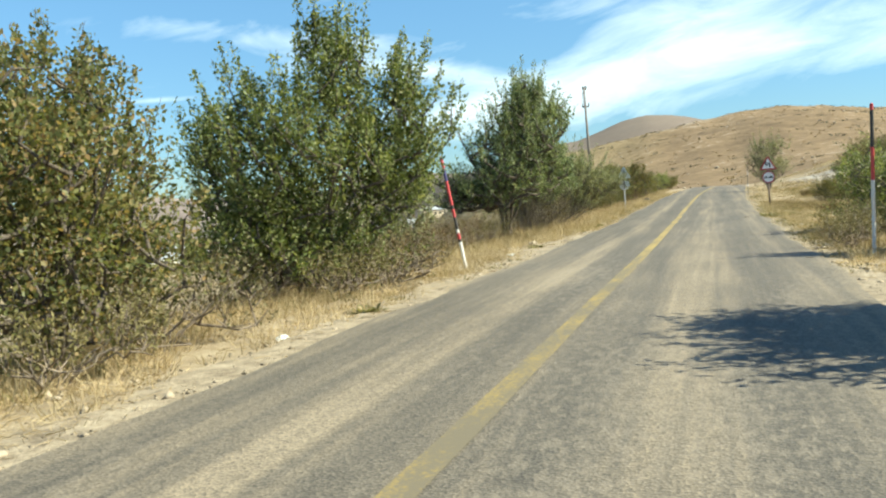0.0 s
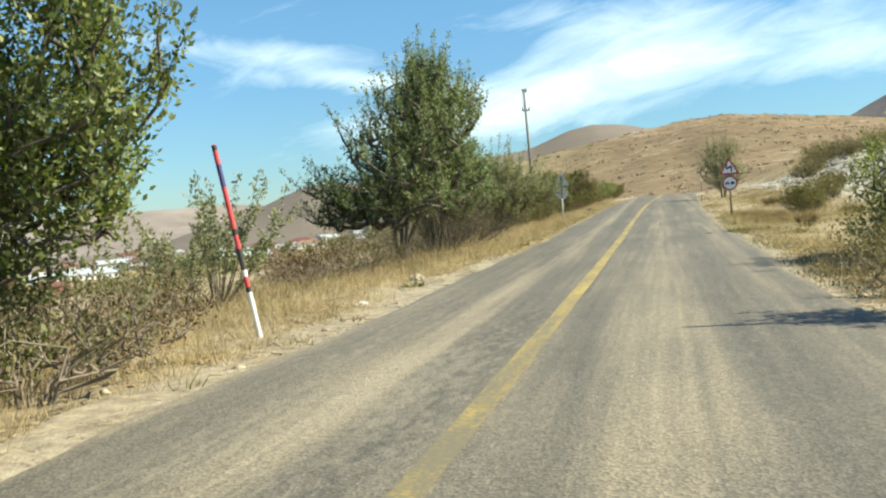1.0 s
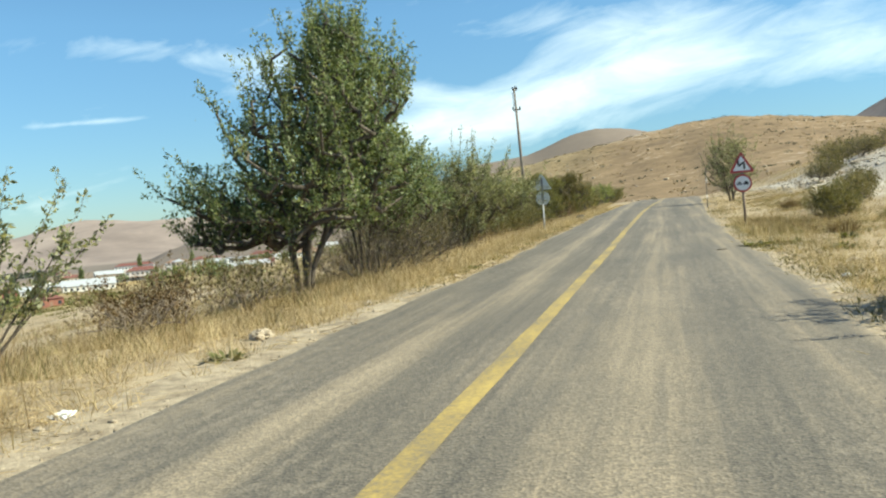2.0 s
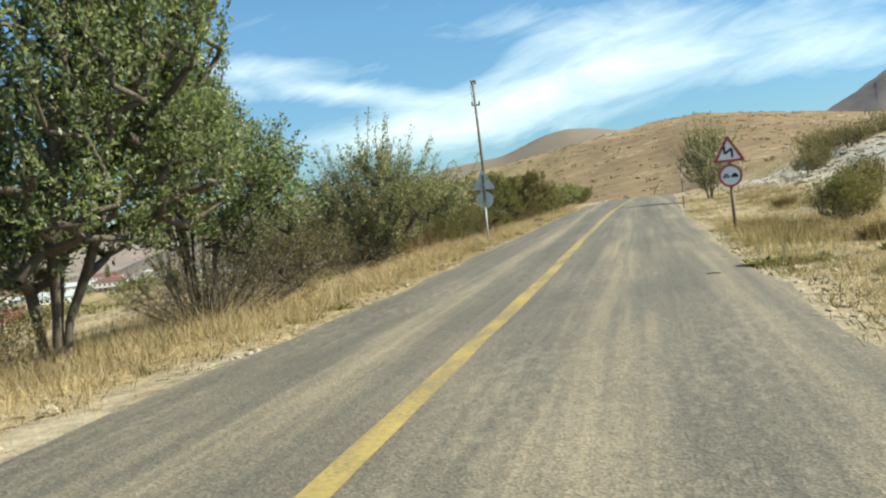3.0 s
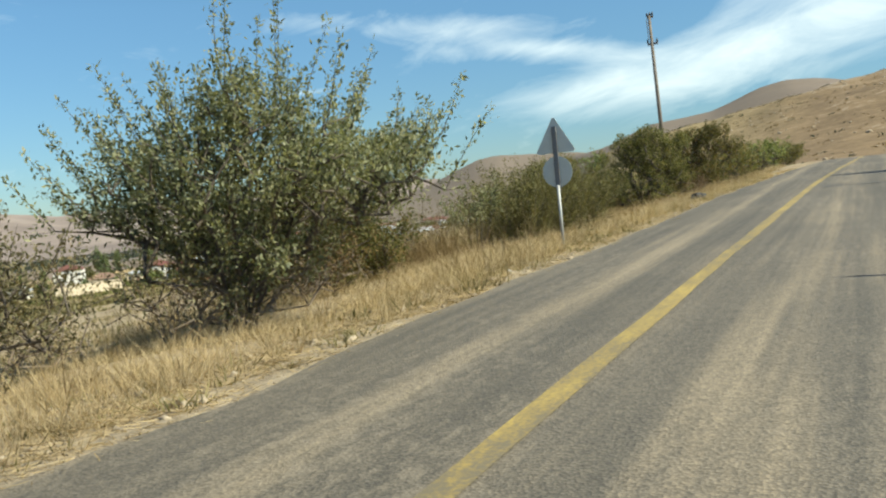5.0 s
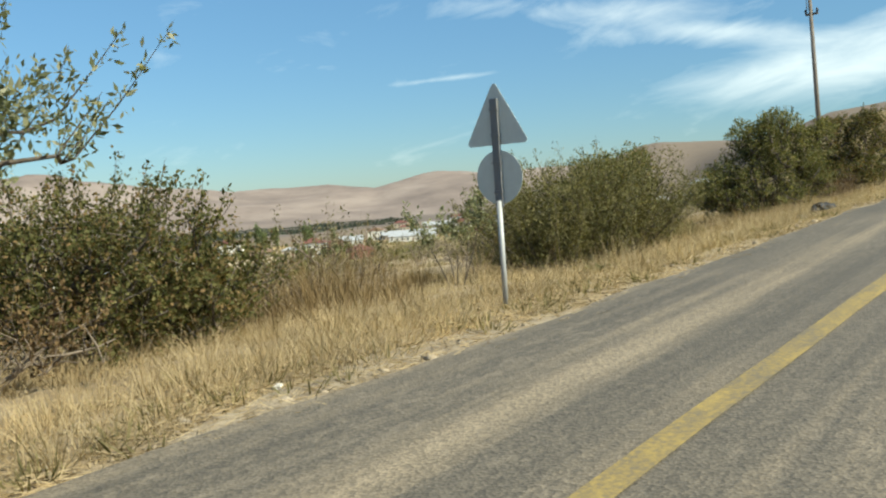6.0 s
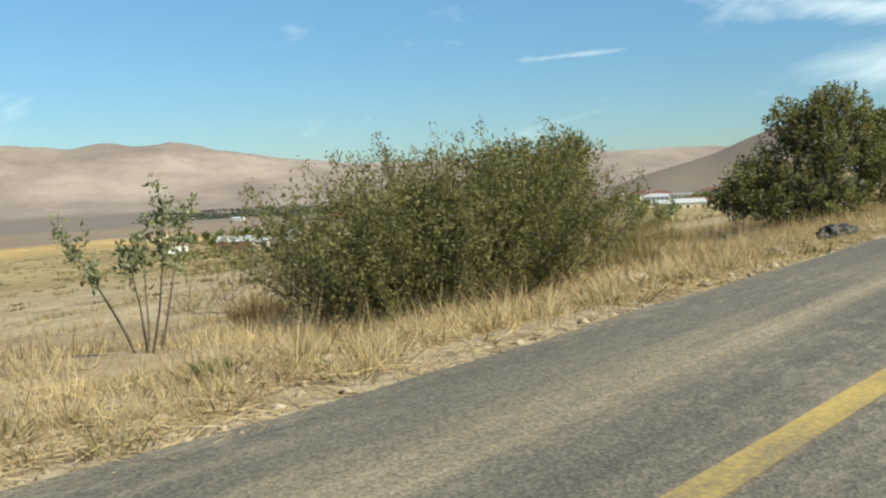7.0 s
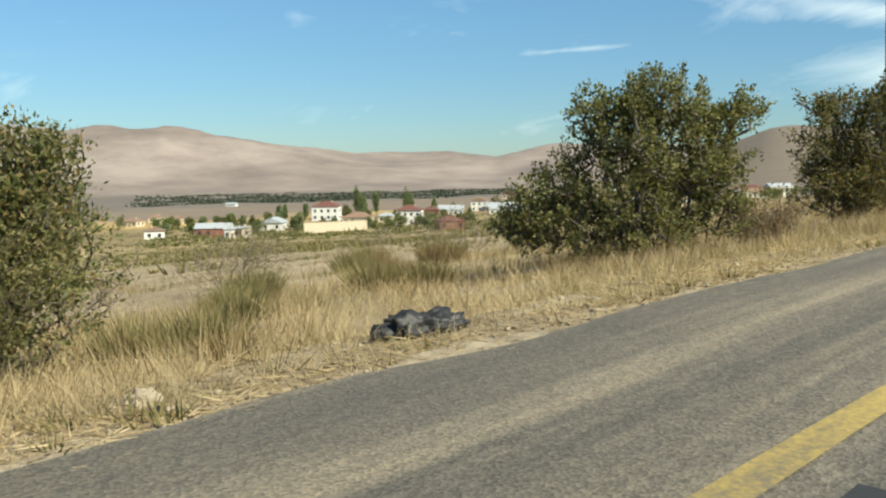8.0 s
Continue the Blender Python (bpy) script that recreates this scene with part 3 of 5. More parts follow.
def tree(name, label, category, at, seed, lobes, clusters=260, leaf=(26, 0.34, 0.085, 0.5, 0.09), mat=None, stems=3, trunk=0.05, upward=0.5, bare=0.0, bark=None,
         splay=0.25, group="", droop=0.0, low=0.12, shoots=0, shoot_long=0.8, clump=0.0, far=False):
    """A tree or bush. lobes: ellipsoids (x, y, z, rx, ry, rz) over its foot that fill the crown. leaf: count a spray, length of
    spray, leaf length, slimness, spread."""
    rng = np.random.default_rng(seed)
    mat, bark = mat or LEAF_GREEN, bark or BARK
    lob = np.array(lobes, float)
    w = (lob[:, 3] * lob[:, 4] * lob[:, 5]) ** (2 / 3)
    pick = rng.choice(len(lob), clusters, p=w / w.sum())
    q = rng.normal(0, 1, (clusters, 3))
    q /= np.linalg.norm(q, axis=1, keepdims=True)
    rad = rng.random(clusters) ** 0.42
    rad *= 1 + 0.16 * rng.normal(0, 1, clusters)
    pts = lob[pick, :3] + q * rad[:, None] * lob[pick, 3:6]
    pts = pts[pts[:, 2] > low]
    if clump:                                   # leave gaps between clumps
        gap_ = np.sin(3.1 * pts[:, 0] + 1.7 * pts[:, 2] + seed) + np.sin(2.7 * pts[:, 1] - 2.9 * pts[:, 2] + 2 * seed) + np.sin(4.3 * pts[:, 2] + 1.9 * pts[:, 0] - 2.2 * pts[:, 1])
        pts = pts[gap_ + rng.normal(0, 0.5, len(pts)) > -3 + 3 * clump]
    mid = (lob[:, :3] * w[:, None]).sum(0) / w.sum()
    nodes, par = [], []

    def add(p, parent_):
        nodes.append(np.array(p, float))
        par.append(parent_)
        return len(nodes) - 1

    for s in range(stems):
        ang = 2 * np.pi * (s + rng.random() * 0.6) / max(1, stems)
        foot = np.array([np.cos(ang), np.sin(ang), 0]) * (0.10 * (stems > 1))
        last = add(foot - [0, 0, 0.12], -1)
        top = mid[2] * (0.75 + 0.5 * rng.random())
        lean = np.array([np.cos(ang), np.sin(ang), 0]) * splay * top * (stems > 1) + np.array([mid[0], mid[1], 0]) * 0.8
        steps = 5
        for i in range(1, steps + 1):
            u = i / steps
            last = add(foot + lean * u ** 1.2 + [rng.normal(0, 0.03), rng.normal(0, 0.03), top * u], last)
    order = np.argsort(np.linalg.norm(pts - [mid[0], mid[1], 0], axis=1))
    tips = []
    for i in order:
        p = pts[i]
        arr = np.array(nodes)
        d = np.linalg.norm(arr - p, axis=1) + 0.9 * np.clip(arr[:, 2] - p[2] + 0.1, 0, None)
        d[[n for n in range(len(par)) if par[n] == -1]] += 1.0 if p[2] > 0.6 else 0.0
        j = int(np.argmin(d))
        gap = np.linalg.norm(arr[j] - p)
        n = max(1, int(gap / 0.35))
        last = j
        for s in range(1, n + 1):
            u = s / n
            sag = -0.10 * gap * np.sin(np.pi * u) * (1 - upward)
            last = add(arr[j] + (p - arr[j]) * u + [rng.normal(0, 0.025), rng.normal(0, 0.025), sag + rng.normal(0, 0.02)], last)
        nodes[last] = p
        tips.append((last, j))
    weight = np.ones(len(nodes))
    for i in range(len(nodes) - 1, -1, -1):
        if par[i] >= 0:
            weight[par[i]] += weight[i] * 0.55
    r = np.clip(trunk * (weight / weight.max()) ** 0.62, 0.0035, None)
    segs = [(*nodes[par[i]], *nodes[i], r[par[i]] if par[par[i]] >= 0 else r[par[i]] * 1.3, r[i]) for i in range(len(nodes)) if par[i] >= 0]
    centres = np.array([nodes[t] for t, _ in tips])
    outw = centres - (mid - [0, 0, mid[2] * 0.3])
    outw /= np.linalg.norm(outw, axis=1, keepdims=True) + 1e-9
    ways = outw * (1 - upward) + [0, 0, upward] + rng.normal(0, 0.25, centres.shape)
    ways /= np.linalg.norm(ways, axis=1, keepdims=True)
    cnt, spray, size, slim, spread = leaf
    wands = [(*c, *(c + w_ * spray), 0.004, 0.0015) for c, w_ in zip(centres[::2], ways[::2])] if size < 0.3 else []
    extra_c, extra_w = [], []
    if shoots:                                  # long leafy shoots standing out of the crown
        reach = (np.abs(centres[:, None] - lob[None, :, :3]) / lob[None, :, 3:6]) ** 2
        outer = np.argsort(-(reach.sum(2).min(1) + 0.25 * centres[:, 2] / lob[:, 2].max() + rng.normal(0, 0.12, len(centres))))[:shoots]
        for o in outer:
            d_ = outw[o] * 0.55 + [0, 0, 0.35 + 0.5 * upward] + rng.normal(0, 0.14, 3)
            d_ /= np.linalg.norm(d_)
            long = shoot_long * (0.5 + 0.8 * rng.random())
            p0 = centres[o]
            k = max(2, int(long / 0.2))
            for q_ in range(k):
                p1 = p0 + d_ * long / k
                wands.append((*p0, *p1, 0.006 * (1 - q_ / k) + 0.002, 0.006 * (1 - (q_ + 1) / k) + 0.002))
                extra_c.append(p0)
                extra_w.append(d_)
                d_ = d_ + [0, 0, 0.05] + rng.normal(0, 0.05, 3)
                d_ /= np.linalg.norm(d_)
                p0 = p1
    foot = thing(name, label, category, (at[0], at[1], gz(at[0], at[1])), 0, group)
    big = [s_ for s_ in segs if s_[7] > (0.03 if far else 0.009)]
    v, f = tubes(big, 4 if far else 6) if big else (np.zeros((0, 3)), np.zeros((0, 4), int))
    fine = [] if far else [s_ for s_ in segs if s_[7] <= 0.009] + wands
    v2, f2 = tubes(fine, 3) if fine else (np.zeros((0, 3)), np.zeros((0, 4), int))
    arrays("trunk", np.vstack([v, v2]), np.vstack([f, f2 + len(v)]), bark, foot, True)
    keep = rng.random(len(centres)) >= bare
    v, f = leaves(rng, centres[keep], ways[keep], cnt, spray, size, slim, spread, droop, size > 0.3)
    if extra_c:
        v3, f3 = leaves(rng, np.array(extra_c), np.array(extra_w), max(10, int(cnt * 0.45)), 0.22, size, slim, 0.045, droop)
        v, f = np.vstack([v, v3]), np.vstack([f, f3 + len(v)])
    arrays("crown", v, f, mat, foot)
    return foot


def fan_bush(name, label, category, at, seed, n, tilt, length, mat, leaf, twigs=7, trunk=0.02, lean=(0, 0), bare=0.25, twig_long=0.4, bark=None, group="", base=0.18, curl=0.15, inner=None, vary=0.42):
    """A bush of long wands that spread from one foot, each with short leafy twigs. lean: reach added to one side. inner: brush at its foot
    as (count, radius, height, material)."""
    rng = np.random.default_rng(seed)
    bark = bark or BARK
    segs, cs, ws = [], [], []
    for i in range(n):
        a, t = i * 2.39996 + rng.normal(0, 0.3), radians(tilt) * (rng.random() ** 0.6)
        d = np.array([np.sin(t) * np.cos(a) + lean[0] * np.sin(t), np.sin(t) * np.sin(a) + lean[1] * np.sin(t), np.cos(t)])
        L = length * (1.04 - vary * rng.random()) * np.linalg.norm(d)
        d /= np.linalg.norm(d)
        p = np.array([np.cos(a), np.sin(a), 0]) * base * rng.random() - [0, 0, 0.08]
        k = max(4, int(L / 0.28))
        for j in range(k):
            u0, u1 = j / k, (j + 1) / k
            p1 = p + d * L / k
            r0, r1 = trunk * (1 - u0) ** 1.3 + 0.0028, trunk * (1 - u1) ** 1.3 + 0.0028
            segs.append((*p, *p1, r0, r1))
            if u0 > bare:
                cs.append(p)
                ws.append(d)
                for _ in range(max(1, round(twigs / k / (1 - bare)))):
                    w = d * 0.6 + [0, 0, 0.35] + rng.normal(0, 0.5, 3)
                    w /= np.linalg.norm(w)
                    tl = twig_long * (1.25 - 0.85 * u0) * (0.5 + 0.8 * rng.random())
                    q = p + (p1 - p) * rng.random()
                    segs.append((*q, *(q + w * tl), 0.0045, 0.0018))
                    for g in range(max(1, int(tl / 0.2))):
                        cs.append(q + w * 0.2 * g)
                        ws.append(w)
            d = d + [0, 0, curl / k] + rng.normal(0, 0.045, 3)
            d /= np.linalg.norm(d)
            p = p1
    foot = thing(name, label, category, (at[0], at[1], gz(at[0], at[1])), 0, group)
    v, f = tubes(segs, 4)
    arrays("trunk", v, f, bark, foot, True)["kind"] = "stuff"
    cnt, size, slim, spread = leaf
    v, f = leaves(rng, np.array(cs), np.array(ws), cnt, 0.24, size, slim, spread, 0.0, slim < 0.35)
    arrays("crown", v, f, mat, foot)
    if inner:
        m_, r_, h_, mt_ = inner
        q = rng.normal(0, 1, (m_, 3)) * [r_ * 0.5, r_ * 0.5, h_ * 0.35] + [lean[0] * r_ * 0.4, lean[1] * r_ * 0.4, h_ * 0.42]
        q[:, 2] = np.clip(np.abs(q[:, 2]), 0, h_ * 0.95)
        q[:, :2] = np.clip(q[:, :2], -1.1 * r_, 1.1 * r_)
        w = rng.normal(0, 0.6, (m_, 3)) + [0, 0, 0.6]
        w /= np.linalg.norm(w, axis=1, keepdims=True)
        v, f = leaves(rng, q, w, 14, 0.3, 0.060, 0.45, 0.06, 0.0, True)
        arrays("undergrowth", v, f, mt_, foot)["kind"] = "stuff"
    return foot


# ---------------------------------------------------------------- plants along the left verge
tree("olive_tree", "bushy roadside tree with olive leaves turning russet", "tree", (-6.1, 8.4), 11,
     [(-0.2, -0.2, 2.1, 1.4, 1.6, 1.15), (-0.6, 0.8, 2.2, 1.2, 1.3, 1.0), (0.1, 0.2, 1.0, 1.3, 1.6, 0.8), (-0.3, -1.2, 1.8, 1.2, 1.2, 1.2), (-0.4, 1.2, 1.2, 1.0, 1.0, 0.9)],
     900, (44, 0.34, 0.062, 0.6, 0.10), LEAF_OLIVE, 8, 0.045, 0.45, shoots=110, shoot_long=0.5, clump=0.25)
tree("roadside_tree", "tall dense green roadside tree with upright shoots", "tree", (-6.0, 14.2), 12,
     [(0, 0, 2.2, 1.55, 1.5, 1.0), (0.6, 0.3, 3.2, 0.75, 0.75, 1.0), (0.55, 0.3, 4.0, 0.35, 0.35, 0.5), (-0.8, -0.1, 3.1, 0.4, 0.4, 0.6), (-1.3, -0.2, 2.5, 0.5, 0.6, 0.7), (1.3, 0.9, 2.6, 0.9, 0.9, 1.0), (1.5, 1.0, 3.4, 0.35, 0.35, 0.6), (-0.2, 0, 1.3, 1.1, 1.1, 0.6), (1.2, 1.0, 1.7, 0.8, 0.8, 0.7), (0.1, 0.1, 0.7, 1.3, 1.3, 0.55), (-0.7, -0.3, 1.2, 1.1, 1.1, 0.7)],
     1350, (40, 0.36, 0.069, 0.5, 0.09), LEAF_GREEN, 9, 0.036, 0.7, shoots=200, shoot_long=0.75, clump=0.22, low=0.2)
tree("roadside_tree", "green roadside tree with several thin trunks and a bare foot", "tree", (-6.5, 31.1), 13,
     [(-0.2, 0, 2.0, 2.0, 1.5, 0.85), (-0.6, 0, 1.55, 1.5, 1.2, 0.55), (0.2, 0, 3.0, 1.5, 1.4, 0.9), (0.55, 0, 4.0, 0.95, 1.0, 0.9), (0.8, 0.1, 4.9, 0.5, 0.5, 0.6), (0.95, 0.25, 4.2, 0.75, 0.7, 0.6), (1.55, 0.85, 4.05, 0.6, 0.55, 0.6), (0.9, 0.5, 4.8, 0.6, 0.55, 0.55), (1.2, 0.4, 3.5, 0.9, 0.8, 0.8), (1.4, 0.8, 2.6, 0.8, 0.8, 0.9), (-1.5, -0.2, 1.5, 0.8, 0.8, 0.5)],
     1250, (39, 0.36, 0.071, 0.48, 0.09), LEAF_DARK, 4, 0.085, 0.55, low=0.95, shoots=200, shoot_long=0.75, clump=0.16)
tree("roadside_tree", "smaller rounded green tree beside a larger one", "tree", (-6.6, 35.0), 14,
     [(0.1, 0, 2.2, 1.4, 1.3, 0.95), (0.4, 0, 2.9, 0.9, 0.9, 0.7), (0.2, 0, 1.6, 1.2, 1.2, 0.5), (1.3, 0.3, 2.1, 0.7, 0.7, 0.6), (-0.2, 0, 3.3, 1.1, 1.0, 0.7), (-0.1, 0, 4.0, 0.75, 0.7, 0.5)],
     900, (38, 0.34, 0.068, 0.5, 0.09), LEAF_DARK, 7, 0.04, 0.55, shoots=90, shoot_long=0.6, clump=0.2, low=0.95)
fan_bush("dead_bush", "tangle of bare grey twigs under the tree", "bush", (-6.2, 34.6), 26, 80, 76, 2.0, THORN, (2, 0.045, 0.5, 0.05), 13, 0.013, (0.3, 0.1), 0.2, 0.5, bark=BARK, base=0.4)
fan_bush("sapling", "thin open sapling with sparse pale leaves", "tree", (-8.3, 24.4), 15, 18, 56, 3.15, LEAF_PALE, (13, 0.085, 0.5, 0.05), 9, 0.022, (0.2, 0), 0.30, 0.45)
fan_bush("sapling", "thin open sapling with sparse pale leaves", "tree", (-10.0, 25.8), 16, 15, 54, 2.8, LEAF_PALE, (13, 0.085, 0.5, 0.05), 9, 0.022, (-0.2, 0), 0.30, 0.45)
tree("apricot_bush", "wide open bush with long silvery-green leafy shoots", "bush", (-6.1, 43.05), 17,
     [(0.1, 0, 1.85, 1.35, 1.2, 0.80), (-0.9, -0.2, 1.65, 1.0, 0.9, 0.65), (1.3, 0.2, 1.7, 1.0, 0.9, 0.50), (0.1, 0, 2.5, 0.75, 0.7, 0.5), (0, 0, 1.0, 1.1, 1.0, 0.6), (2.1, 0.3, 1.55, 0.5, 0.5, 0.3), (0.9, 1.55, 2.05, 0.7, 0.8, 0.38)],
     810, (42, 0.34, 0.064, 0.42, 0.080), LEAF_PALE, 9, 0.035, 0.5, splay=0.4, shoots=110, shoot_long=0.95, clump=0.26, low=0.3)
tree("thorn_bush", "greyish thorny bush with few leaves", "bush", (-6.7, 39.7), 18,
     [(0, 0, 0.8, 1.0, 1.0, 0.7), (-0.9, 0.3, 0.8, 0.9, 0.9, 0.7)], 440, (34, 0.28, 0.045, 0.5, 0.08), THORN, 7, 0.03, 0.5, splay=0.5, shoots=40, shoot_long=0.5)
tree("wild_apple_bush", "low spreading bush with dark leathery leaves", "bush", (-8.3, 48.0), 19,
     [(0, 0, 1.1, 1.4, 1.3, 0.80), (-1.5, -0.6, 1.0, 1.3, 1.2, 0.8), (0.7, 0.4, 0.75, 0.7, 0.8, 0.6), (0, 0, 0.5, 1.5, 1.3, 0.5)],
     950, (42, 0.25, 0.052, 0.62, 0.085), LEAF_RUST, 9, 0.03, 0.4, splay=0.5, shoots=90, shoot_long=0.4, clump=0.2)
fan_bush("young_apricot", "slim young tree with pale drooping leaves", "tree", (-7.7, 53.8), 20, 5, 30, 1.7, LEAF_PALE, (22, 0.075, 0.42, 0.055), 12, 0.016, (0.25, 0.1), 0.5, 0.30)
fan_bush("willow_bush", "broad grey-green willow bush with upright wands", "bush", (-7.75, 58.9), 21, 170, 58, 2.55, LEAF_WILLOW, (24, 0.056, 0.32, 0.055), 9, 0.014, (0, 0), 0.10, 0.30, base=1.1, inner=(1300, 1.6, 2.0, LEAF_WILLOW), vary=0.30)
fan_bush("willow_bush", "low grey-green willow bush with upright wands", "bush", (-7.7, 57.5), 25, 120, 54, 2.2, LEAF_WILLOW, (24, 0.056, 0.32, 0.055), 9, 0.014, (0, 0), 0.10, 0.30, base=1.0, inner=(1000, 1.35, 1.7, LEAF_WILLOW), vary=0.32)
tree("willow_bush", "rounded darker bush at the end of the willows", "bush", (-8.1, 60.8), 22,
     [(0, 0, 1.1, 0.8, 0.9, 1.0), (0.1, 0, 1.8, 0.7, 0.7, 0.5), (0.45, 0.4, 2.1, 0.3, 0.3, 0.25)], 540, (42, 0.28, 0.060, 0.5, 0.09), LEAF_OLIVE, 8, 0.03, 0.45)
tree("hawthorn_tree", "round dense hawthorn with small dark olive leaves", "tree", (-7.7, 71.3), 23,
     [(0.1, 0.05, 1.85, 1.20, 1.15, 1.15), (0.2, 0.1, 2.75, 0.70, 0.70, 0.55), (-0.45, -0.3, 2.5, 0.55, 0.55, 0.5), (-1.05, -0.65, 1.05, 0.85, 0.8, 0.75), (-1.5, -0.95, 0.75, 0.6, 0.6, 0.5), (1.1, 0.65, 1.5, 0.65, 0.65, 0.85), (1.5, 0.92, 2.55, 0.34, 0.34, 0.30),
      (0.95, 0.6, 2.4, 0.5, 0.5, 0.4), (0.1, 0, 0.6, 1.5, 1.3, 0.5)],
     1000, (40, 0.26, 0.065, 0.6, 0.085), LEAF_HAW, 8, 0.045, 0.30, shoots=16, shoot_long=0.3, clump=0.14, low=0.12)
tree("hawthorn_tree", "hawthorn with a spreading crown and browning leaves", "tree", (-6.9, 79.5), 24,
     [(0, 0, 1.8, 1.15, 1.15, 1.1), (0.5, 0.3, 2.65, 1.0, 0.9, 0.5), (-0.5, -0.3, 2.6, 0.5, 0.5, 0.4), (0.2, 0, 0.8, 1.3, 1.2, 0.65), (1.4, 0.7, 2.0, 0.7, 0.7, 0.5)], 680, (36, 0.25, 0.070, 0.6, 0.10), LEAF_RUST, 7, 0.045, 0.35, shoots=30, shoot_long=0.35, clump=0.22)
fan_bush("dead_bush", "clump of rust-brown dead weed stalks", "bush", (-5.9, 72.6), 28, 60, 34, 1.15, RUSSET, (10, 0.04, 0.4, 0.05), 8, 0.006, (0, 0), 0.15, 0.22, bark=TWIG, base=0.35)
for i, (bx, by, s) in enumerate(((-5.9, 84, 0.9), (-6.4, 89, 1.0), (-5.4, 94, 0.8), (-5.9, 100, 0.9), (-4.8, 107, 0.7), (-6.0, 116, 0.9), (-10.5, 76, 0.9), (-11, 90, 1.1))):
    tree("roadside_bush", "olive-green bush on the dry verge", "bush", (bx, by), 40 + i,
         [(0, 0, 1.1 * s, 1.4 * s, 1.6 * s, 1.0 * s), (0.5, 0.9, 1.3 * s, 1.0 * s, 1.1 * s, 0.9 * s)], 140, (26, 0.3, 0.11, 0.5, 0.13), (LEAF_OLIVE, LEAF_WILLOW, LEAF_GREEN)[i % 3], 5, 0.05, 0.5,
         group="bushes on the verge")
for i, (bx, by, s, mt) in enumerate(((-9.6, 30.0, 0.8, RUSSET), (-8.6, 28.4, 0.6, RUSSET), (-8.4, 37.5, 1.0, THORN), (-6.2, 43.1, 1.05, THORN), (-6.5, 42.3, 0.9, THORN), (-7.2, 45.8, 0.6, RUSSET), (-12.5, 48.5, 0.8, RUSSET), (-7.9, 40.8, 1.0, THORN),
                                     (-8.5, 11.5, 0.9, RUSSET), (-7.6, 17.0, 0.8, RUSSET), (-7.6, 5.4, 0.9, WEED), (-7.2, 10.6, 0.8, WEED), (-5.1, 15.9, 0.6, RUSSET), (-5.0, 13.2, 0.45, WEED), (-5.0, 7.2, 0.45, WEED), (-8.2, 50.3, 1.05, THORN), (-9.0, 51.0, 0.9, THORN), (-14.0, 63.8, 1.2, THORN), (-16.5, 60.5, 1.3, THORN), (-19.5, 70.5, 1.4, THORN), (-24, 74, 1.5, THORN), (-18.5, 79, 1.4, WEED), (-27, 86, 1.7, THORN), (-33, 80, 1.7, WEED), (-38, 92, 1.9, THORN), (-15.0, 82.0, 1.3, WEED), (2.8, 19.3, 0.42, THORN), (3.05, 20.7, 0.5, THORN), (3.0, 22.2, 0.4, WEED), (-7.5, 26.9, 0.75, RUSSET), (-9.0, 32.6, 0.9, RUSSET), (-7.0, 29.6, 0.7, WEED), (-6.4, 13.3, 0.95, THORN), (-5.7, 14.4, 0.9, THORN), (-7.3, 13.6, 1.0, THORN), (-4.7, 14.6, 0.75, THORN), (-5.2, 9.0, 0.7, THORN), (-9.5, 22.0, 0.8, THORN), (-7.4, 20.4, 0.7, WEED))):
    tree("dry_shrub", "low tangled shrub of dry brown stems", "bush", (bx, by), 60 + i,
         [(0, 0, 0.55 * s, 1.1 * s, 1.2 * s, 0.55 * s), (0.4, 0.6, 0.7 * s, 0.8 * s, 0.8 * s, 0.55 * s)], 95, (16, 0.34, 0.053, 0.4, 0.06), mt, 9, 0.018, 0.7, bark=TWIG, splay=0.7, group="dry shrubs")

# ---------------------------------------------------------------- plants on the right
tree("roadside_tree", "small upright tree with grey-green leaves", "tree", (4.1, 68.5), 30,
     [(0, 0, 2.1, 1.1, 0.9, 0.9), (0.45, 0.1, 2.9, 0.75, 0.6, 0.5), (-0.7, 0, 1.5, 0.7, 0.6, 0.6), (0.8, 0.1, 1.4, 0.7, 0.6, 0.55), (-0.5, 0, 2.9, 0.5, 0.4, 0.5), (0, 0, 0.9, 0.7, 0.6, 0.5)],
     430, (26, 0.32, 0.072, 0.42, 0.085), LEAF_PALE, 7, 0.04, 0.75, splay=0.2, shoots=80, shoot_long=0.85, clump=0.22, low=0.25)
tree("shade_tree", "leafy tree beside the road", "tree", (4.7, 9.2), 31,
     [(0, 0, 2.3, 1.5, 1.7, 1.3), (0.4, 0.8, 3.2, 1.0, 1.1, 0.9), (-0.6, -0.6, 2.0, 1.0, 1.2, 0.8)], 560, (34, 0.34, 0.10, 0.5, 0.11), LEAF_GREEN, 4, 0.08, 0.4)
tree("roadside_bush", "scrubby green bush with bare lower twigs", "bush", (4.3, 24.2), 32,
     [(0, 0, 1.2, 1.0, 1.3, 0.75), (0.7, 0.8, 1.4, 1.0, 1.1, 0.7), (0, 0, 0.5, 1.1, 1.3, 0.45)], 560, (36, 0.28, 0.060, 0.5, 0.09), LEAF_GREEN, 8, 0.035, 0.5, splay=0.4, shoots=30, shoot_long=0.35, clump=0.15)
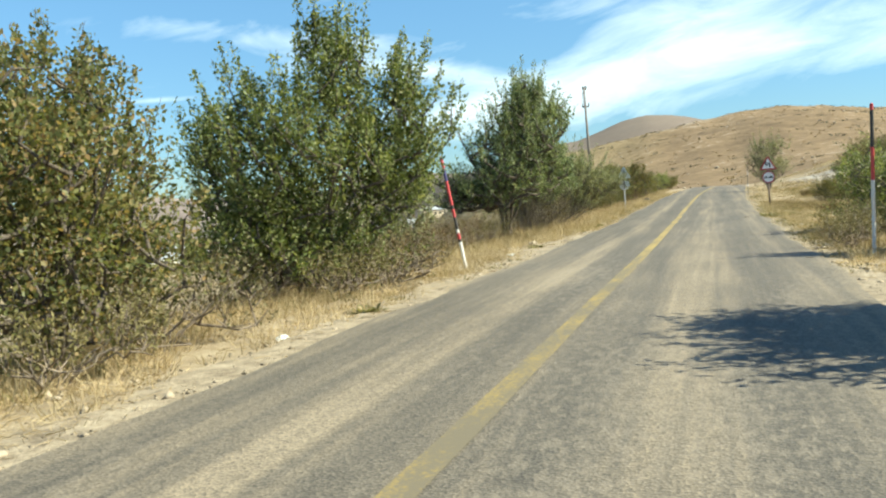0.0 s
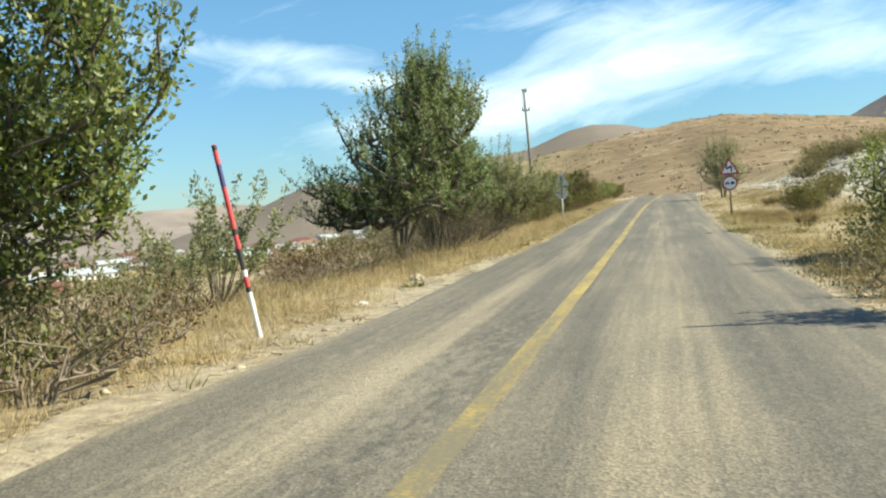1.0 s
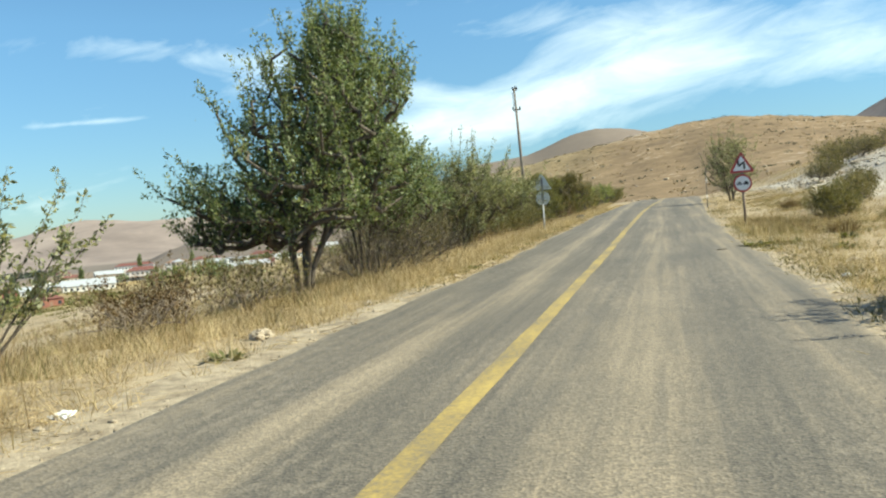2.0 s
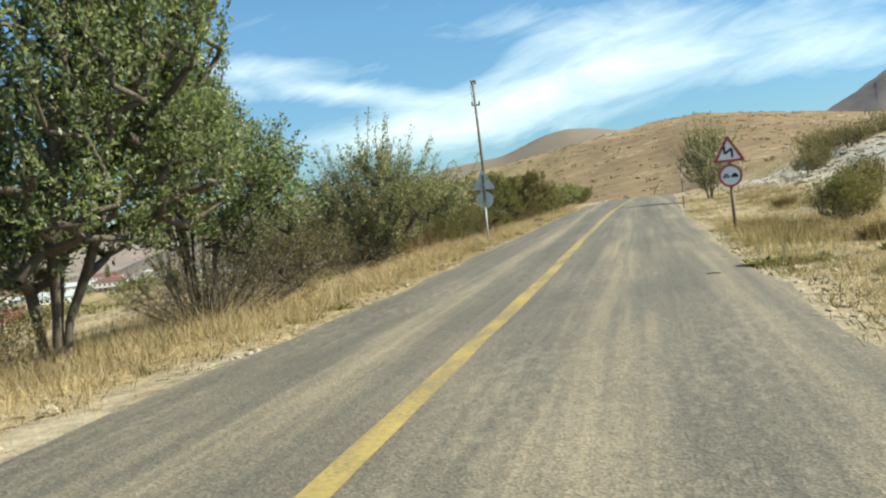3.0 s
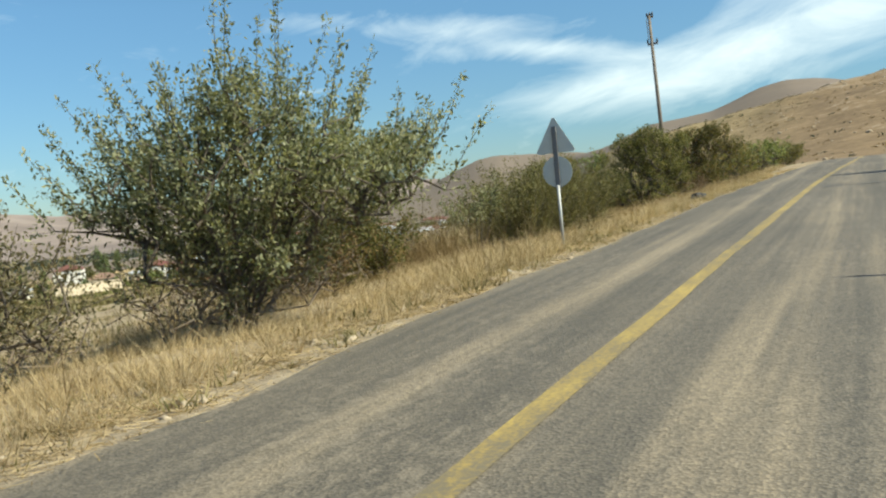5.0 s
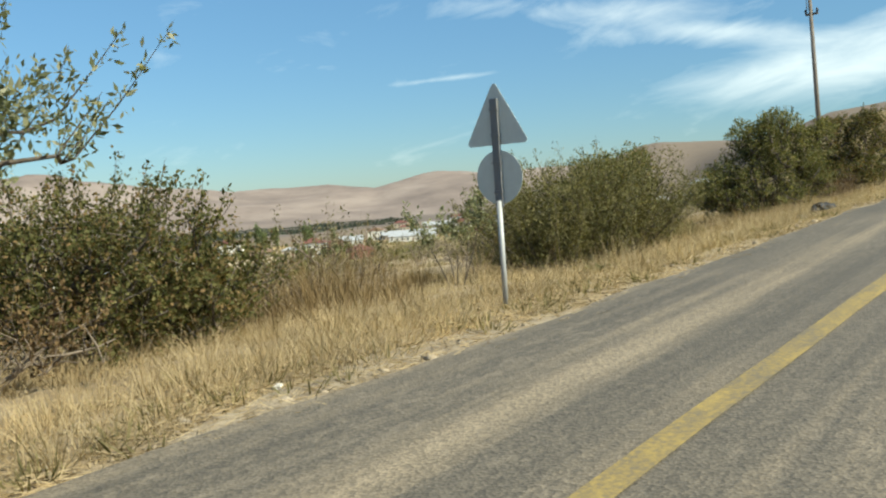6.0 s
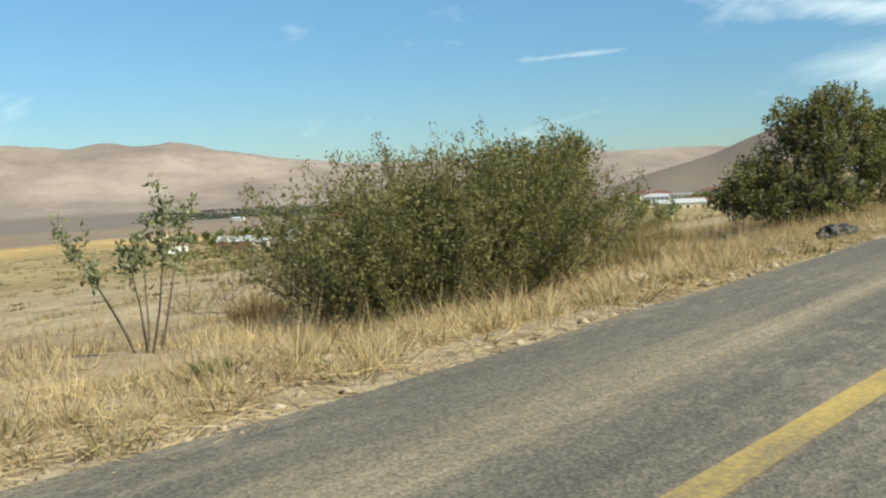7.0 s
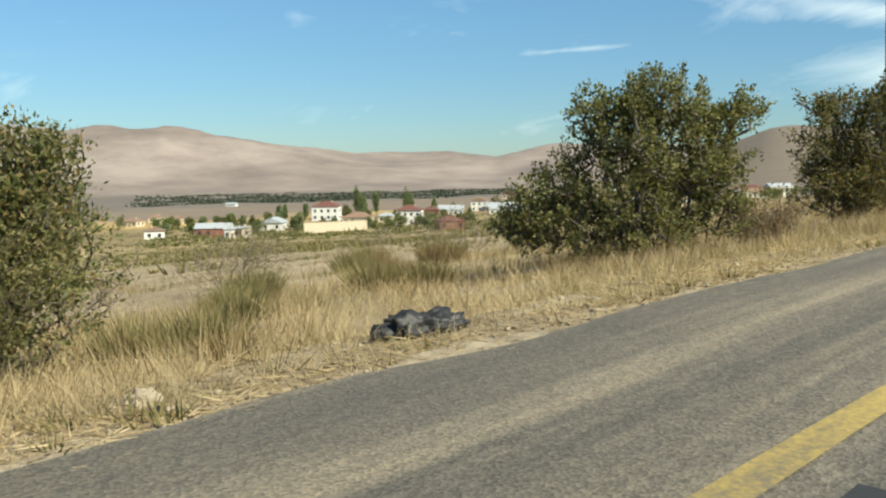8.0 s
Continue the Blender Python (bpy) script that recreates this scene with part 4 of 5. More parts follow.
tree("roadside_bush", "scrubby green bush with bare lower twigs", "bush", (4.55, 17.8), 33,
     [(-0.2, 0, 0.9, 1.1, 0.9, 0.8), (-0.45, 0.05, 1.9, 0.65, 0.55, 0.6), (0.6, 0.3, 1.0, 1.0, 0.9, 0.8)], 420, (34, 0.3, 0.065, 0.5, 0.09), LEAF_OLIVE, 8, 0.03, 0.5, splay=0.5)
tree("roadside_bush", "dense rounded olive bush on the bank", "bush", (5.35, 45.2), 34,
     [(0, 0, 0.45, 0.65, 0.6, 0.42), (0.45, 0.2, 0.42, 0.5, 0.5, 0.38), (0.1, 0.1, 0.75, 0.4, 0.4, 0.22)], 300, (34, 0.26, 0.050, 0.45, 0.09), LEAF_WILLOW, 9, 0.02, 0.55, splay=0.6, shoots=40, shoot_long=0.3, low=0.02)
for i, (bx, by, s) in enumerate(((7.0, 50.5, 0.6), (8.2, 55.0, 0.5), (11.9, 83.0, 1.0), (13.4, 80.5, 0.9), (13.2, 86.5, 1.0), (14.6, 84, 0.8), (15.2, 78, 0.9), (9.4, 71.5, 0.6), (15.5, 104, 1.3), (18.5, 108, 1.2), (13.5, 92, 0.9), (22, 112, 1.3), (10.5, 76, 0.7), (26, 118, 1.4))):
    tree("hillside_shrub", "rounded grey-green shrub on the stony slope", "bush", (bx, by), 80 + i,
         [(0, 0, 0.75 * s, 1.3 * s, 1.3 * s, 0.75 * s), (0.8 * s, 0.4, 0.6 * s, 0.9 * s, 0.9 * s, 0.6 * s)], 130, (22, 0.26, 0.09, 0.4, 0.10), (WEED, THORN)[i % 2], 7, 0.03, 0.6, splay=0.5, group="hillside shrubs")


# ---------------------------------------------------------------- dry grass
def blades(name, label, spots, mat, per, height, wide, spread, lean, seed):
    """Tufts of narrow bent blades round the given spots (x, y, size)."""
    rng = np.random.default_rng(seed)
    spots = np.asarray(spots)
    n = len(spots) * per
    idx = np.repeat(np.arange(len(spots)), per)
    ang = rng.random(n) * 2 * np.pi
    rad = spread * np.sqrt(rng.random(n)) * spots[idx, 2]
    x, y = spots[idx, 0] + np.cos(ang) * rad, spots[idx, 1] + np.sin(ang) * rad
    z = ground_z(x, y) - 0.02
    h = height * spots[idx, 2] * (0.45 + 0.75 * rng.random(n))
    out = np.stack([np.cos(ang), np.sin(ang)], 1) * (lean * rng.random(n) * h)[:, None] + rng.normal(0, 0.28, (n, 2)) * h[:, None]
    turn = rng.random(n) * np.pi
    w = wide * (0.6 + 0.8 * rng.random(n))
    sx_, sy_ = np.cos(turn) * w, np.sin(turn) * w
    base = np.stack([x, y, z], 1)
    side = np.stack([sx_, sy_, 0 * w], 1)
    tip = base + np.stack([out[:, 0], out[:, 1], h * (1 - 0.45 * rng.random(n) ** 2)], 1)
    midp = base + (tip - base) * 0.55
    v = np.stack([base - side, base + side, midp + side * 0.9, tip], 1).reshape(-1, 3)
    k = np.arange(n)[:, None] * 4
    f = np.concatenate([k + [0, 1, 2], k + [0, 2, 3]], 0)
    return tagged(arrays(name, v, f, mat), label, "grass", kind="stuff")


def strip_spots(rng, n, y0, y1, a, b, side, power=1.0, size=(0.6, 1.2), patch=0.0):
    """Random spots between two distances from the road's edge."""
    y = y0 + (y1 - y0) * rng.random(n)
    d = a + (b - a) * rng.random(n) ** power
    x = road_x(y) + (LEFT_EDGE - d if side < 0 else RIGHT_EDGE + d)
    s = size[0] + (size[1] - size[0]) * rng.random(n)
    keep = rough_noise(x, y, 0.8, 3, 3.0) + rng.normal(0, 0.5, n) > patch
    return np.stack([x, y, s], 1)[keep]


GR = np.random.default_rng(5)


def broom(at, s, seed, mat):
    """A low broom-like shrub of fine upright stems."""
    rng = np.random.default_rng(seed)
    foot = thing("broom_shrub", "low tufted shrub of fine olive stems on the dry slope", "bush", (*at, gz(*at)), 0, "broom shrubs")
    n = 760
    ang, rad = rng.random(n) * 2 * np.pi, 0.45 * s * np.sqrt(rng.random(n))
    b0 = np.stack([np.cos(ang) * rad, np.sin(ang) * rad, -0.05 + 0 * rad], 1)
    L = s * (0.45 + 0.5 * rng.random(n)) * (1.1 - 0.5 * rad / (0.45 * s))
    d = np.stack([np.cos(ang) * rad / s * 1.5 + rng.normal(0, 0.24, n), np.sin(ang) * rad / s * 1.5 + rng.normal(0, 0.24, n), 1 + 0 * ang], 1)
    tip = b0 + d * L[:, None]
    turn = rng.random(n) * np.pi
    sd = np.stack([np.cos(turn), np.sin(turn), 0 * turn], 1) * 0.0036
    midp = b0 + d * L[:, None] * 0.55 + rng.normal(0, 0.02, (n, 3))
    v = np.stack([b0 - sd, b0 + sd, midp + sd * 1.6, tip, midp - sd * 1.6], 1).reshape(-1, 3)
    k = np.arange(n)[:, None] * 5
    arrays("stem_tuft", v, np.concatenate([k + [0, 1, 2], k + [0, 2, 4], k + [4, 2, 3]], 0), mat, foot)["kind"] = "stuff"
    return foot


for i, (bx, by, s, mt) in enumerate(((-7.1, 62.4, 0.8, WEED), (-7.7, 62.0, 0.7, WEED), (-5.9, 62.0, 0.5, STRAW_BROWN), (-10.6, 69.2, 0.8, WEED), (-11.4, 68.6, 0.9, WEED), (-12.4, 70.0, 0.8, STRAW_BROWN), (-16.3, 75.4, 1.1, WEED),
                                     (-15.2, 74.2, 0.9, STRAW_BROWN), (-17.0, 69.8, 1.1, WEED), (-18.5, 71.0, 0.9, WEED), (-13.0, 66.5, 0.8, WEED), (-14.2, 67.6, 0.9, WEED), (-10.5, 64.8, 0.6, STRAW_BROWN), (-22, 77, 1.2, WEED), (-24, 80, 1.2, STRAW_BROWN),
                                     (-28, 83, 1.3, WEED), (-20, 84, 1.2, WEED), (-11.8, 58.0, 0.9, STRAW_BROWN), (-13.6, 60.6, 0.9, WEED), (-8.8, 64.0, 0.6, WEED), (4.6, 38.6, 0.5, STRAW_BROWN), (6.6, 42.4, 0.6, WEED), (5.2, 52.6, 0.6, STRAW_BROWN))):
    broom((bx, by), s, 500 + i, mt)


def matted(name, label, spots, mat, per, long, wide, seed):
    """Flattened straw: straight stalks lying every way, close to the ground."""
    rng = np.random.default_rng(seed)
    n = len(spots) * per
    idx = np.repeat(np.arange(len(spots)), per)
    x, y = spots[idx, 0] + rng.normal(0, 0.16, n), spots[idx, 1] + rng.normal(0, 0.16, n)
    z = ground_z(x, y) + 0.004 + 0.02 * rng.random(n)
    a, L = rng.random(n) * 2 * np.pi, long * (0.4 + 0.9 * rng.random(n)) * spots[idx, 2]
    d = np.stack([np.cos(a) * L, np.sin(a) * L, 0.30 * L * rng.random(n) ** 2], 1)
    b0 = np.stack([x, y, z], 1)
    sd = np.stack([-np.sin(a), np.cos(a), 0.5 * rng.normal(0, 1, n)], 1) * wide
    v = np.stack([b0 - sd, b0 + sd, b0 + d + sd * 0.3, b0 + d - sd * 0.3], 1).reshape(-1, 3)
    return tagged(arrays(name, v, np.arange(n * 4).reshape(-1, 4), mat), label, "grass", kind="stuff")


matted("flattened_straw", "flattened dry straw on the verge", strip_spots(GR, 3900, 0, 82, 0.35, 3.4, -1, 1.0, (0.5, 1.2), -1.2), STRAW, 9, 0.26, 0.004, 140)
matted("flattened_straw", "flattened dry straw on the bank", strip_spots(GR, 2500, 14, 80, 0.10, 5.0, 1, 1.1, (0.5, 1.2), -1.0), STRAW, 10, 0.26, 0.0045, 141)
matted("flattened_straw", "straw and chaff along the road edge", strip_spots(GR, 2600, 30, 82, 0.02, 0.9, -1, 1.0, (0.4, 1.0), -1.0), STRAW, 9, 0.22, 0.0035, 143)
matted("twig_litter", "broken twigs and dead leaves on the verge", strip_spots(GR, 1500, 0, 82, 0.1, 4.0, -1, 0.9, (0.5, 1.2), -0.4), STRAW_BROWN, 12, 0.20, 0.005, 142)
blades("dry_grass", "tall dry straw-coloured grass along the verge", strip_spots(GR, 5200, 0, 82, 0.55, 4.5, -1, 0.9, (0.40, 1.15), 0.25), STRAW, 28, 0.265, 0.0028, 0.24, 1.0, 101)
blades("dry_grass", "short trampled straw by the road edge", strip_spots(GR, 4400, 0, 82, 0.25, 1.9, -1, 0.8, (0.30, 0.9), -0.2), STRAW, 20, 0.13, 0.0028, 0.20, 1.6, 102)
blades("dead_stems", "brown dead weed stems among the grass", strip_spots(GR, 1100, 0, 82, 0.9, 6.5, -1, 0.8, (0.5, 1.2), 0.0), STRAW_BROWN, 20, 0.60, 0.0028, 0.16, 0.7, 103)
blades("dry_grass", "straggling dry grass between the trees", strip_spots(GR, 1500, 6, 38, 0.45, 5.5, -1, 0.9, (0.5, 1.2), -2), STRAW, 30, 0.30, 0.0030, 0.24, 0.8, 116)
blades("dead_stems", "brown and olive stems between the trees", strip_spots(GR, 420, 6, 38, 1.2, 6.0, -1, 0.9, (0.5, 1.2), -0.6), WEED, 27, 0.38, 0.0039, 0.22, 0.7, 117)
blades("dry_grass", "deep dry grass round the foot of the bushes", strip_spots(GR, 1300, 33, 50, 0.9, 5.5, -1, 1.0, (0.5, 1.2), -1.2), STRAW, 26, 0.30, 0.003, 0.24, 0.9, 122)
blades("dry_grass", "tufted dry grass under the willow bushes", strip_spots(GR, 700, 54, 64, 3.0, 9.0, -1, 1.0, (0.5, 1.2), -1.5), STRAW, 22, 0.30, 0.004, 0.26, 0.9, 123)
blades("dry_grass", "matted straw round the rubbish sack", strip_spots(GR, 700, 54, 74, 0.25, 4.5, -1, 0.9, (0.5, 1.1), -3), STRAW, 27, 0.24, 0.0028, 0.24, 1.1, 118)
blades("dry_grass", "golden dry grass in the hollow beyond the rubbish sack", strip_spots(GR, 2000, 60, 96, 2.0, 15.0, -1, 1.2, (0.6, 1.3), -1.5), STRAW, 24, 0.34, 0.0045, 0.28, 0.9, 130)
blades("dead_stems", "brown stems scattered through the hollow", strip_spots(GR, 420, 60, 96, 3.0, 16.0, -1, 1.2, (0.6, 1.2), 0.0), STRAW_BROWN, 20, 0.5, 0.004, 0.26, 0.7, 131)
blades("dry_grass", "clumps of long pale grass at the verge", strip_spots(GR, 420, 2, 82, 0.45, 1.8, -1, 1.0, (0.6, 1.2), 0.3), STRAW, 45, 0.42, 0.0028, 0.16, 0.8, 114)
blades("weeds", "low grey-green weeds at the verge", strip_spots(GR, 1300, 0, 82, 0.2, 3.0, -1, 1.2, (0.4, 1.0), 0.2), WEED, 20, 0.18, 0.008, 0.15, 1.4, 104)
blades("dry_grass", "pale dry grass on the slope below the road", strip_spots(GR, 4200, 30, 105, 4.0, 34, -1, 1.7, (0.6, 1.3), -0.3), STRAW, 12, 0.27, 0.0060, 0.34, 0.9, 105)
blades("dead_stems", "brown scrub on the slope below the road", strip_spots(GR, 1500, 30, 120, 5.0, 45, -1, 1.5, (0.6, 1.6), 0.3), STRAW_BROWN, 25, 0.36, 0.0044, 0.36, 0.8, 106)
blades("weeds", "grey-green scrub on the slope below the road", strip_spots(GR, 900, 40, 130, 7.0, 60, -1, 1.3, (0.7, 1.8), 0.5), WEED, 30, 0.30, 0.010, 0.50, 0.9, 107)
blades("dry_grass", "dry grass and straw on the bank", strip_spots(GR, 2500, 14, 62, 0.45, 6.5, 1, 1.0, (0.4, 1.1), -0.6), STRAW, 21, 0.34, 0.0033, 0.18, 0.6, 108)
blades("weeds", "grey-green weeds along the road edge", strip_spots(GR, 1700, 14, 80, 0.15, 4.5, 1, 1.3, (0.4, 1.0), 0.1), WEED, 18, 0.14, 0.008, 0.18, 1.2, 109)
blades("weeds", "short grey-green turf beside the road", strip_spots(GR, 2400, 20, 60, 0.1, 4.6, 1, 1.0, (0.5, 1.2), -0.4), WEED, 15, 0.13, 0.005, 0.22, 1.3, 112)
blades("dead_stalks", "tall dead weed stalks", strip_spots(GR, 260, 4, 70, 1.5, 4.6, -1, 1.0, (0.6, 1.2), -0.2), STRAW_BROWN, 8, 0.85, 0.0028, 0.14, 0.4, 113)
RS = np.random.default_rng(31)
for mt_, n_, h_, sd_ in ((WEED, 90, 0.28, 119), (STRAW, 60, 0.34, 120), (STRAW_BROWN, 34, 0.45, 121)):
    blades("weeds", "rank weeds and dry stalks round the sign post", np.stack([2.5 + 1.6 * RS.random(n_), 38.5 + 6.5 * RS.random(n_), 0.5 + 0.6 * RS.random(n_)], 1), mt_, 34, h_, 0.0035, 0.2, 0.6, sd_)
blades("dead_stalks", "stand of tall brown reedy stalks beside the bush", np.stack([-7.4 + 0.7 * RS.normal(0, 1, 60), 49.9 + 0.6 * RS.normal(0, 1, 60), 0.7 + 0.5 * RS.random(60)], 1), STRAW_BROWN, 27, 1.0, 0.0033, 0.2, 0.3, 115)
blades("dead_stems", "brown dead stems on the bank", strip_spots(GR, 600, 14, 90, 0.8, 8.0, 1, 1.0, (0.5, 1.1), 0.1), STRAW_BROWN, 20, 0.55, 0.0028, 0.16, 0.7, 110)
blades("dry_grass", "thin dry grass on the hillside", strip_spots(GR, 2000, 88, 150, 6.0, 40, 1, 1.2, (0.7, 1.5), 0.0), STRAW, 12, 0.38, 0.0088, 0.45, 0.7, 111)


# ---------------------------------------------------------------- gravel and stones
def pebbles(name, label, spots, mat, seed):
    rng = np.random.default_rng(seed)
    oct_ = np.array([(1, 0, 0), (-1, 0, 0), (0, 1, 0), (0, -1, 0), (0, 0, 1), (0, 0, -1)], float)
    tri = np.array([(0, 2, 4), (2, 1, 4), (1, 3, 4), (3, 0, 4), (2, 0, 5), (1, 2, 5), (3, 1, 5), (0, 3, 5)])
    n = len(spots)
    sc = spots[:, 2][:, None, None] * (0.6 + 0.8 * rng.random((n, 1, 3)))
    v = (oct_[None] + rng.normal(0, 0.22, (n, 6, 3))) * sc
    v[:, :, 2] *= 0.6
    v[:, :, 0] += spots[:, 0:1]
    v[:, :, 1] += spots[:, 1:2]
    v[:, :, 2] += (np.maximum(ground_z(spots[:, 0], spots[:, 1]), -99) + 0.2 * spots[:, 2])[:, None]
    f = (np.arange(n)[:, None, None] * 6 + tri[None]).reshape(-1, 3)
    return tagged(arrays(name, v.reshape(-1, 3), f, mat), label, "gravel", kind="stuff")


for side, lab in ((-1, "loose pale gravel along the verge"), (1, "loose pale gravel at the foot of the bank")):
    sp = strip_spots(GR, 4600, -2, 80, -0.12, 1.0, side, 1.3, (0.006, 0.030), -2)
    pebbles("gravel", lab, sp, GRAVEL, 120 + side)
for y0_, y1_, wide_, seed_ in ((-28, 38, 0.55, 11), (38, 56, 0.34, 15), (56, 140, 0.14, 17)):
    tagged(ribbon("road_shoulder", LEFT_EDGE - wide_, LEFT_EDGE + 0.10, y0_, y1_, 0.2, -0.022, GRAVEL, 0.40, seed_, 6, (1, 0)), "pale crushed-stone shoulder", "shoulder", kind="structure")
tagged(ribbon("road_shoulder", RIGHT_EDGE - 0.10, RIGHT_EDGE + 0.38, -28, 140, 0.25, -0.022, GRAVEL, 0.35, 13, 6, (0, 1)), "pale crushed-stone shoulder", "shoulder", kind="structure")


# ---------------------------------------------------------------- signs, poles
def rounded_triangle(w, cut):
    """Outline of an upright triangle with rounded corners, its foot at z = 0."""
    h = w * math.sqrt(3) / 2
    pts = []
    for cx, cz, a0 in ((-w / 2, 0, 210), (w / 2, 0, 330), (0, h, 90)):
        ix = cx + (-2 * cut * math.cos(radians(a0)))
        iz = cz + (-2 * cut * math.sin(radians(a0)))
        for k in range(-2, 3):
            a = radians(a0 + 30 * k)
            pts.append((ix + cut * math.cos(a), iz + cut * math.sin(a)))
    return pts


def disc(r, n=36):
    return [(r * math.cos(2 * math.pi * i / n), r * math.sin(2 * math.pi * i / n)) for i in range(n)]


def shifted(outline, dx_, dz_, k=1.0):
    return [(x * k + dx_, z * k + dz_) for x, z in outline]


def sign_post(label, at, turn, lean, faced):
    """Two plates on one post: a warning triangle over a round plate. faced: whether its printed side is modelled in full."""
    s = thing("road_sign", label, "road sign", (*at, gz(*at) - 0.03), turn)
    s.matrix_world = pose(*at, gz(*at) - 0.03, 0, lean, turn)
    bm = bmesh.new()
    tube(bm, *((0.040, 0.040) if faced else (0.028, 0.028)), -0.1, 1.12, 14)
    part("post", bm, RUSTY if faced else GALV, s, "steel tube post", True)
    w = 0.76
    zt, zc = 1.69, 1.36
    bm = bmesh.new()
    slab(bm, shifted(rounded_triangle(w, 0.035), 0, zt), -0.040, -0.036)
    tri = part("triangle_plate", bm, SIGN_BACK, s)
    bm = bmesh.new()
    slab(bm, shifted(disc(0.275), 0, zc), -0.040, -0.036)
    rnd = part("round_plate", bm, SIGN_BACK, s)
    bm = bmesh.new()
    box(bm, 0.085, 0.034, zt + 0.47 - 1.06, (0, -0.018, (zt + 0.47 + 1.06) / 2), 0.003)
    part("channel", bm, CHANNEL, s, "darker stiffening channel")
    if faced:
        bm = bmesh.new()
        slab(bm, shifted(rounded_triangle(w, 0.035), 0, zt), -0.044, -0.0405)
        part("red_border", bm, SIGN_RED, tri, "faded red border")
        bm = bmesh.new()
        slab(bm, shifted(rounded_triangle(w, 0.03), 0, zt + 0.060, 0.71), -0.0475, -0.0445)
        part("white_field", bm, SIGN_WHITE, tri, "white field")
        bend = [(-0.13, 0.40), (-0.13, 0.225), (-0.095, 0.195), (-0.065, 0.195), (0.055, 0.275), (0.055, 0.105), (0.115, 0.105), (0.115, 0.315), (0.085, 0.345), (0.055, 0.345), (-0.07, 0.265), (-0.07, 0.40)]
        bm = bmesh.new()
        slab(bm, shifted([(x_ * 0.92, z_ * 0.95) for x_, z_ in bend], 0.0, zt + 0.005), -0.0505, -0.048)
        part("bend_symbol", bm, SIGN_BLACK, tri, "black double-bend arrow")
        bm = bmesh.new()
        slab(bm, shifted(disc(0.275), 0, zc), -0.044, -0.0405)
        part("red_border", bm, SIGN_RED, rnd, "faded red border")
        bm = bmesh.new()
        slab(bm, shifted(disc(0.222), 0, zc), -0.0475, -0.0445)
        part("white_field", bm, SIGN_WHITE, rnd, "white field")
        car = [(-0.085, -0.045), (-0.085, 0.0), (-0.055, 0.01), (-0.042, 0.055), (0.042, 0.055), (0.055, 0.01), (0.085, 0.0), (0.085, -0.045), (0.055, -0.045), (0.055, -0.062), (0.03, -0.062), (0.03, -0.045), (-0.03, -0.045), (-0.03, -0.062), (-0.055, -0.062), (-0.055, -0.045)]
        for x_, mt in ((-0.098, CHANNEL), (0.098, SIGN_BLACK)):
            bm = bmesh.new()
            slab(bm, shifted(car, x_, zc), -0.0505, -0.048)
            part("car_symbol", bm, mt, rnd)
    for z in (zt + 0.10, zt + 0.36, zc - 0.15, zc + 0.15):
        bm = bmesh.new()
        box(bm, 0.10, 0.042, 0.03, (0, -0.016, z), 0.004)
        part("clamp", bm, CHANNEL, s)
    return s


sign_post("two bare grey metal sign backs on a steel post", (-4.22, 49.72), 180, 0.2, False)
sign_post("double-bend triangle over a no-overtaking disc, on a steel post", (2.78, 44.2), -4, -0.6, True)


def snow_pole(label, at, height, lean_x, lean_y, bands, r=0.030):
    """A banded snow pole. bands: colours from the top down, with their lengths."""
    s = thing("snow_pole", label, "marker pole", (*at, gz(*at)))
    s.matrix_world = pose(*at, gz(*at), lean_y, lean_x, 0)
    z = height
    for mt, long in bands:
        bm = bmesh.new()
        tube(bm, r, r, z - long, z, 14)
        part("band", bm, mt, s, smooth=False)
        z -= long
    if z > 0:
        bm = bmesh.new()
        tube(bm, r, r, -0.15, z, 14)
        part("foot", bm, BAND_WHITE, s)
    bm = bmesh.new()
    tube(bm, r * 1.04, r * 0.6, height, height + 0.012, 14)
    part("cap", bm, BAND_RED, s)
    return s


B3 = [(BAND_BLACK, 0.06), (BAND_RED, 0.16), (BAND_NAVY, 0.265), (BAND_RED, 0.49), (BAND_BLACK, 0.07), (BAND_RED, 0.165), (BAND_BLACK, 0.245), (BAND_WHITE, 0.08), (BAND_RED, 0.12), (BAND_BLACK, 0.06)]
snow_pole("leaning snow pole in faded red, black and white bands", (-4.33, 17.93), 2.24, -9.7, 1.0, B3)
snow_pole("snow pole in faded red and black bands", (2.95, 17.5), 2.52, 0.5, 0, [(BAND_RED, 0.10), (BAND_BLACK, 0.62), (BAND_RED, 0.55), (BAND_WHITE, 0.5)])
snow_pole("thin weathered bare marker pole", (2.42, 61.0), 2.0, 0.5, 0, [(POLE_WOOD, 0.5), (BAND_WHITE, 0.2), (POLE_WOOD, 0.6), (BAND_WHITE, 0.15), (POLE_WOOD, 0.6)], 0.022)


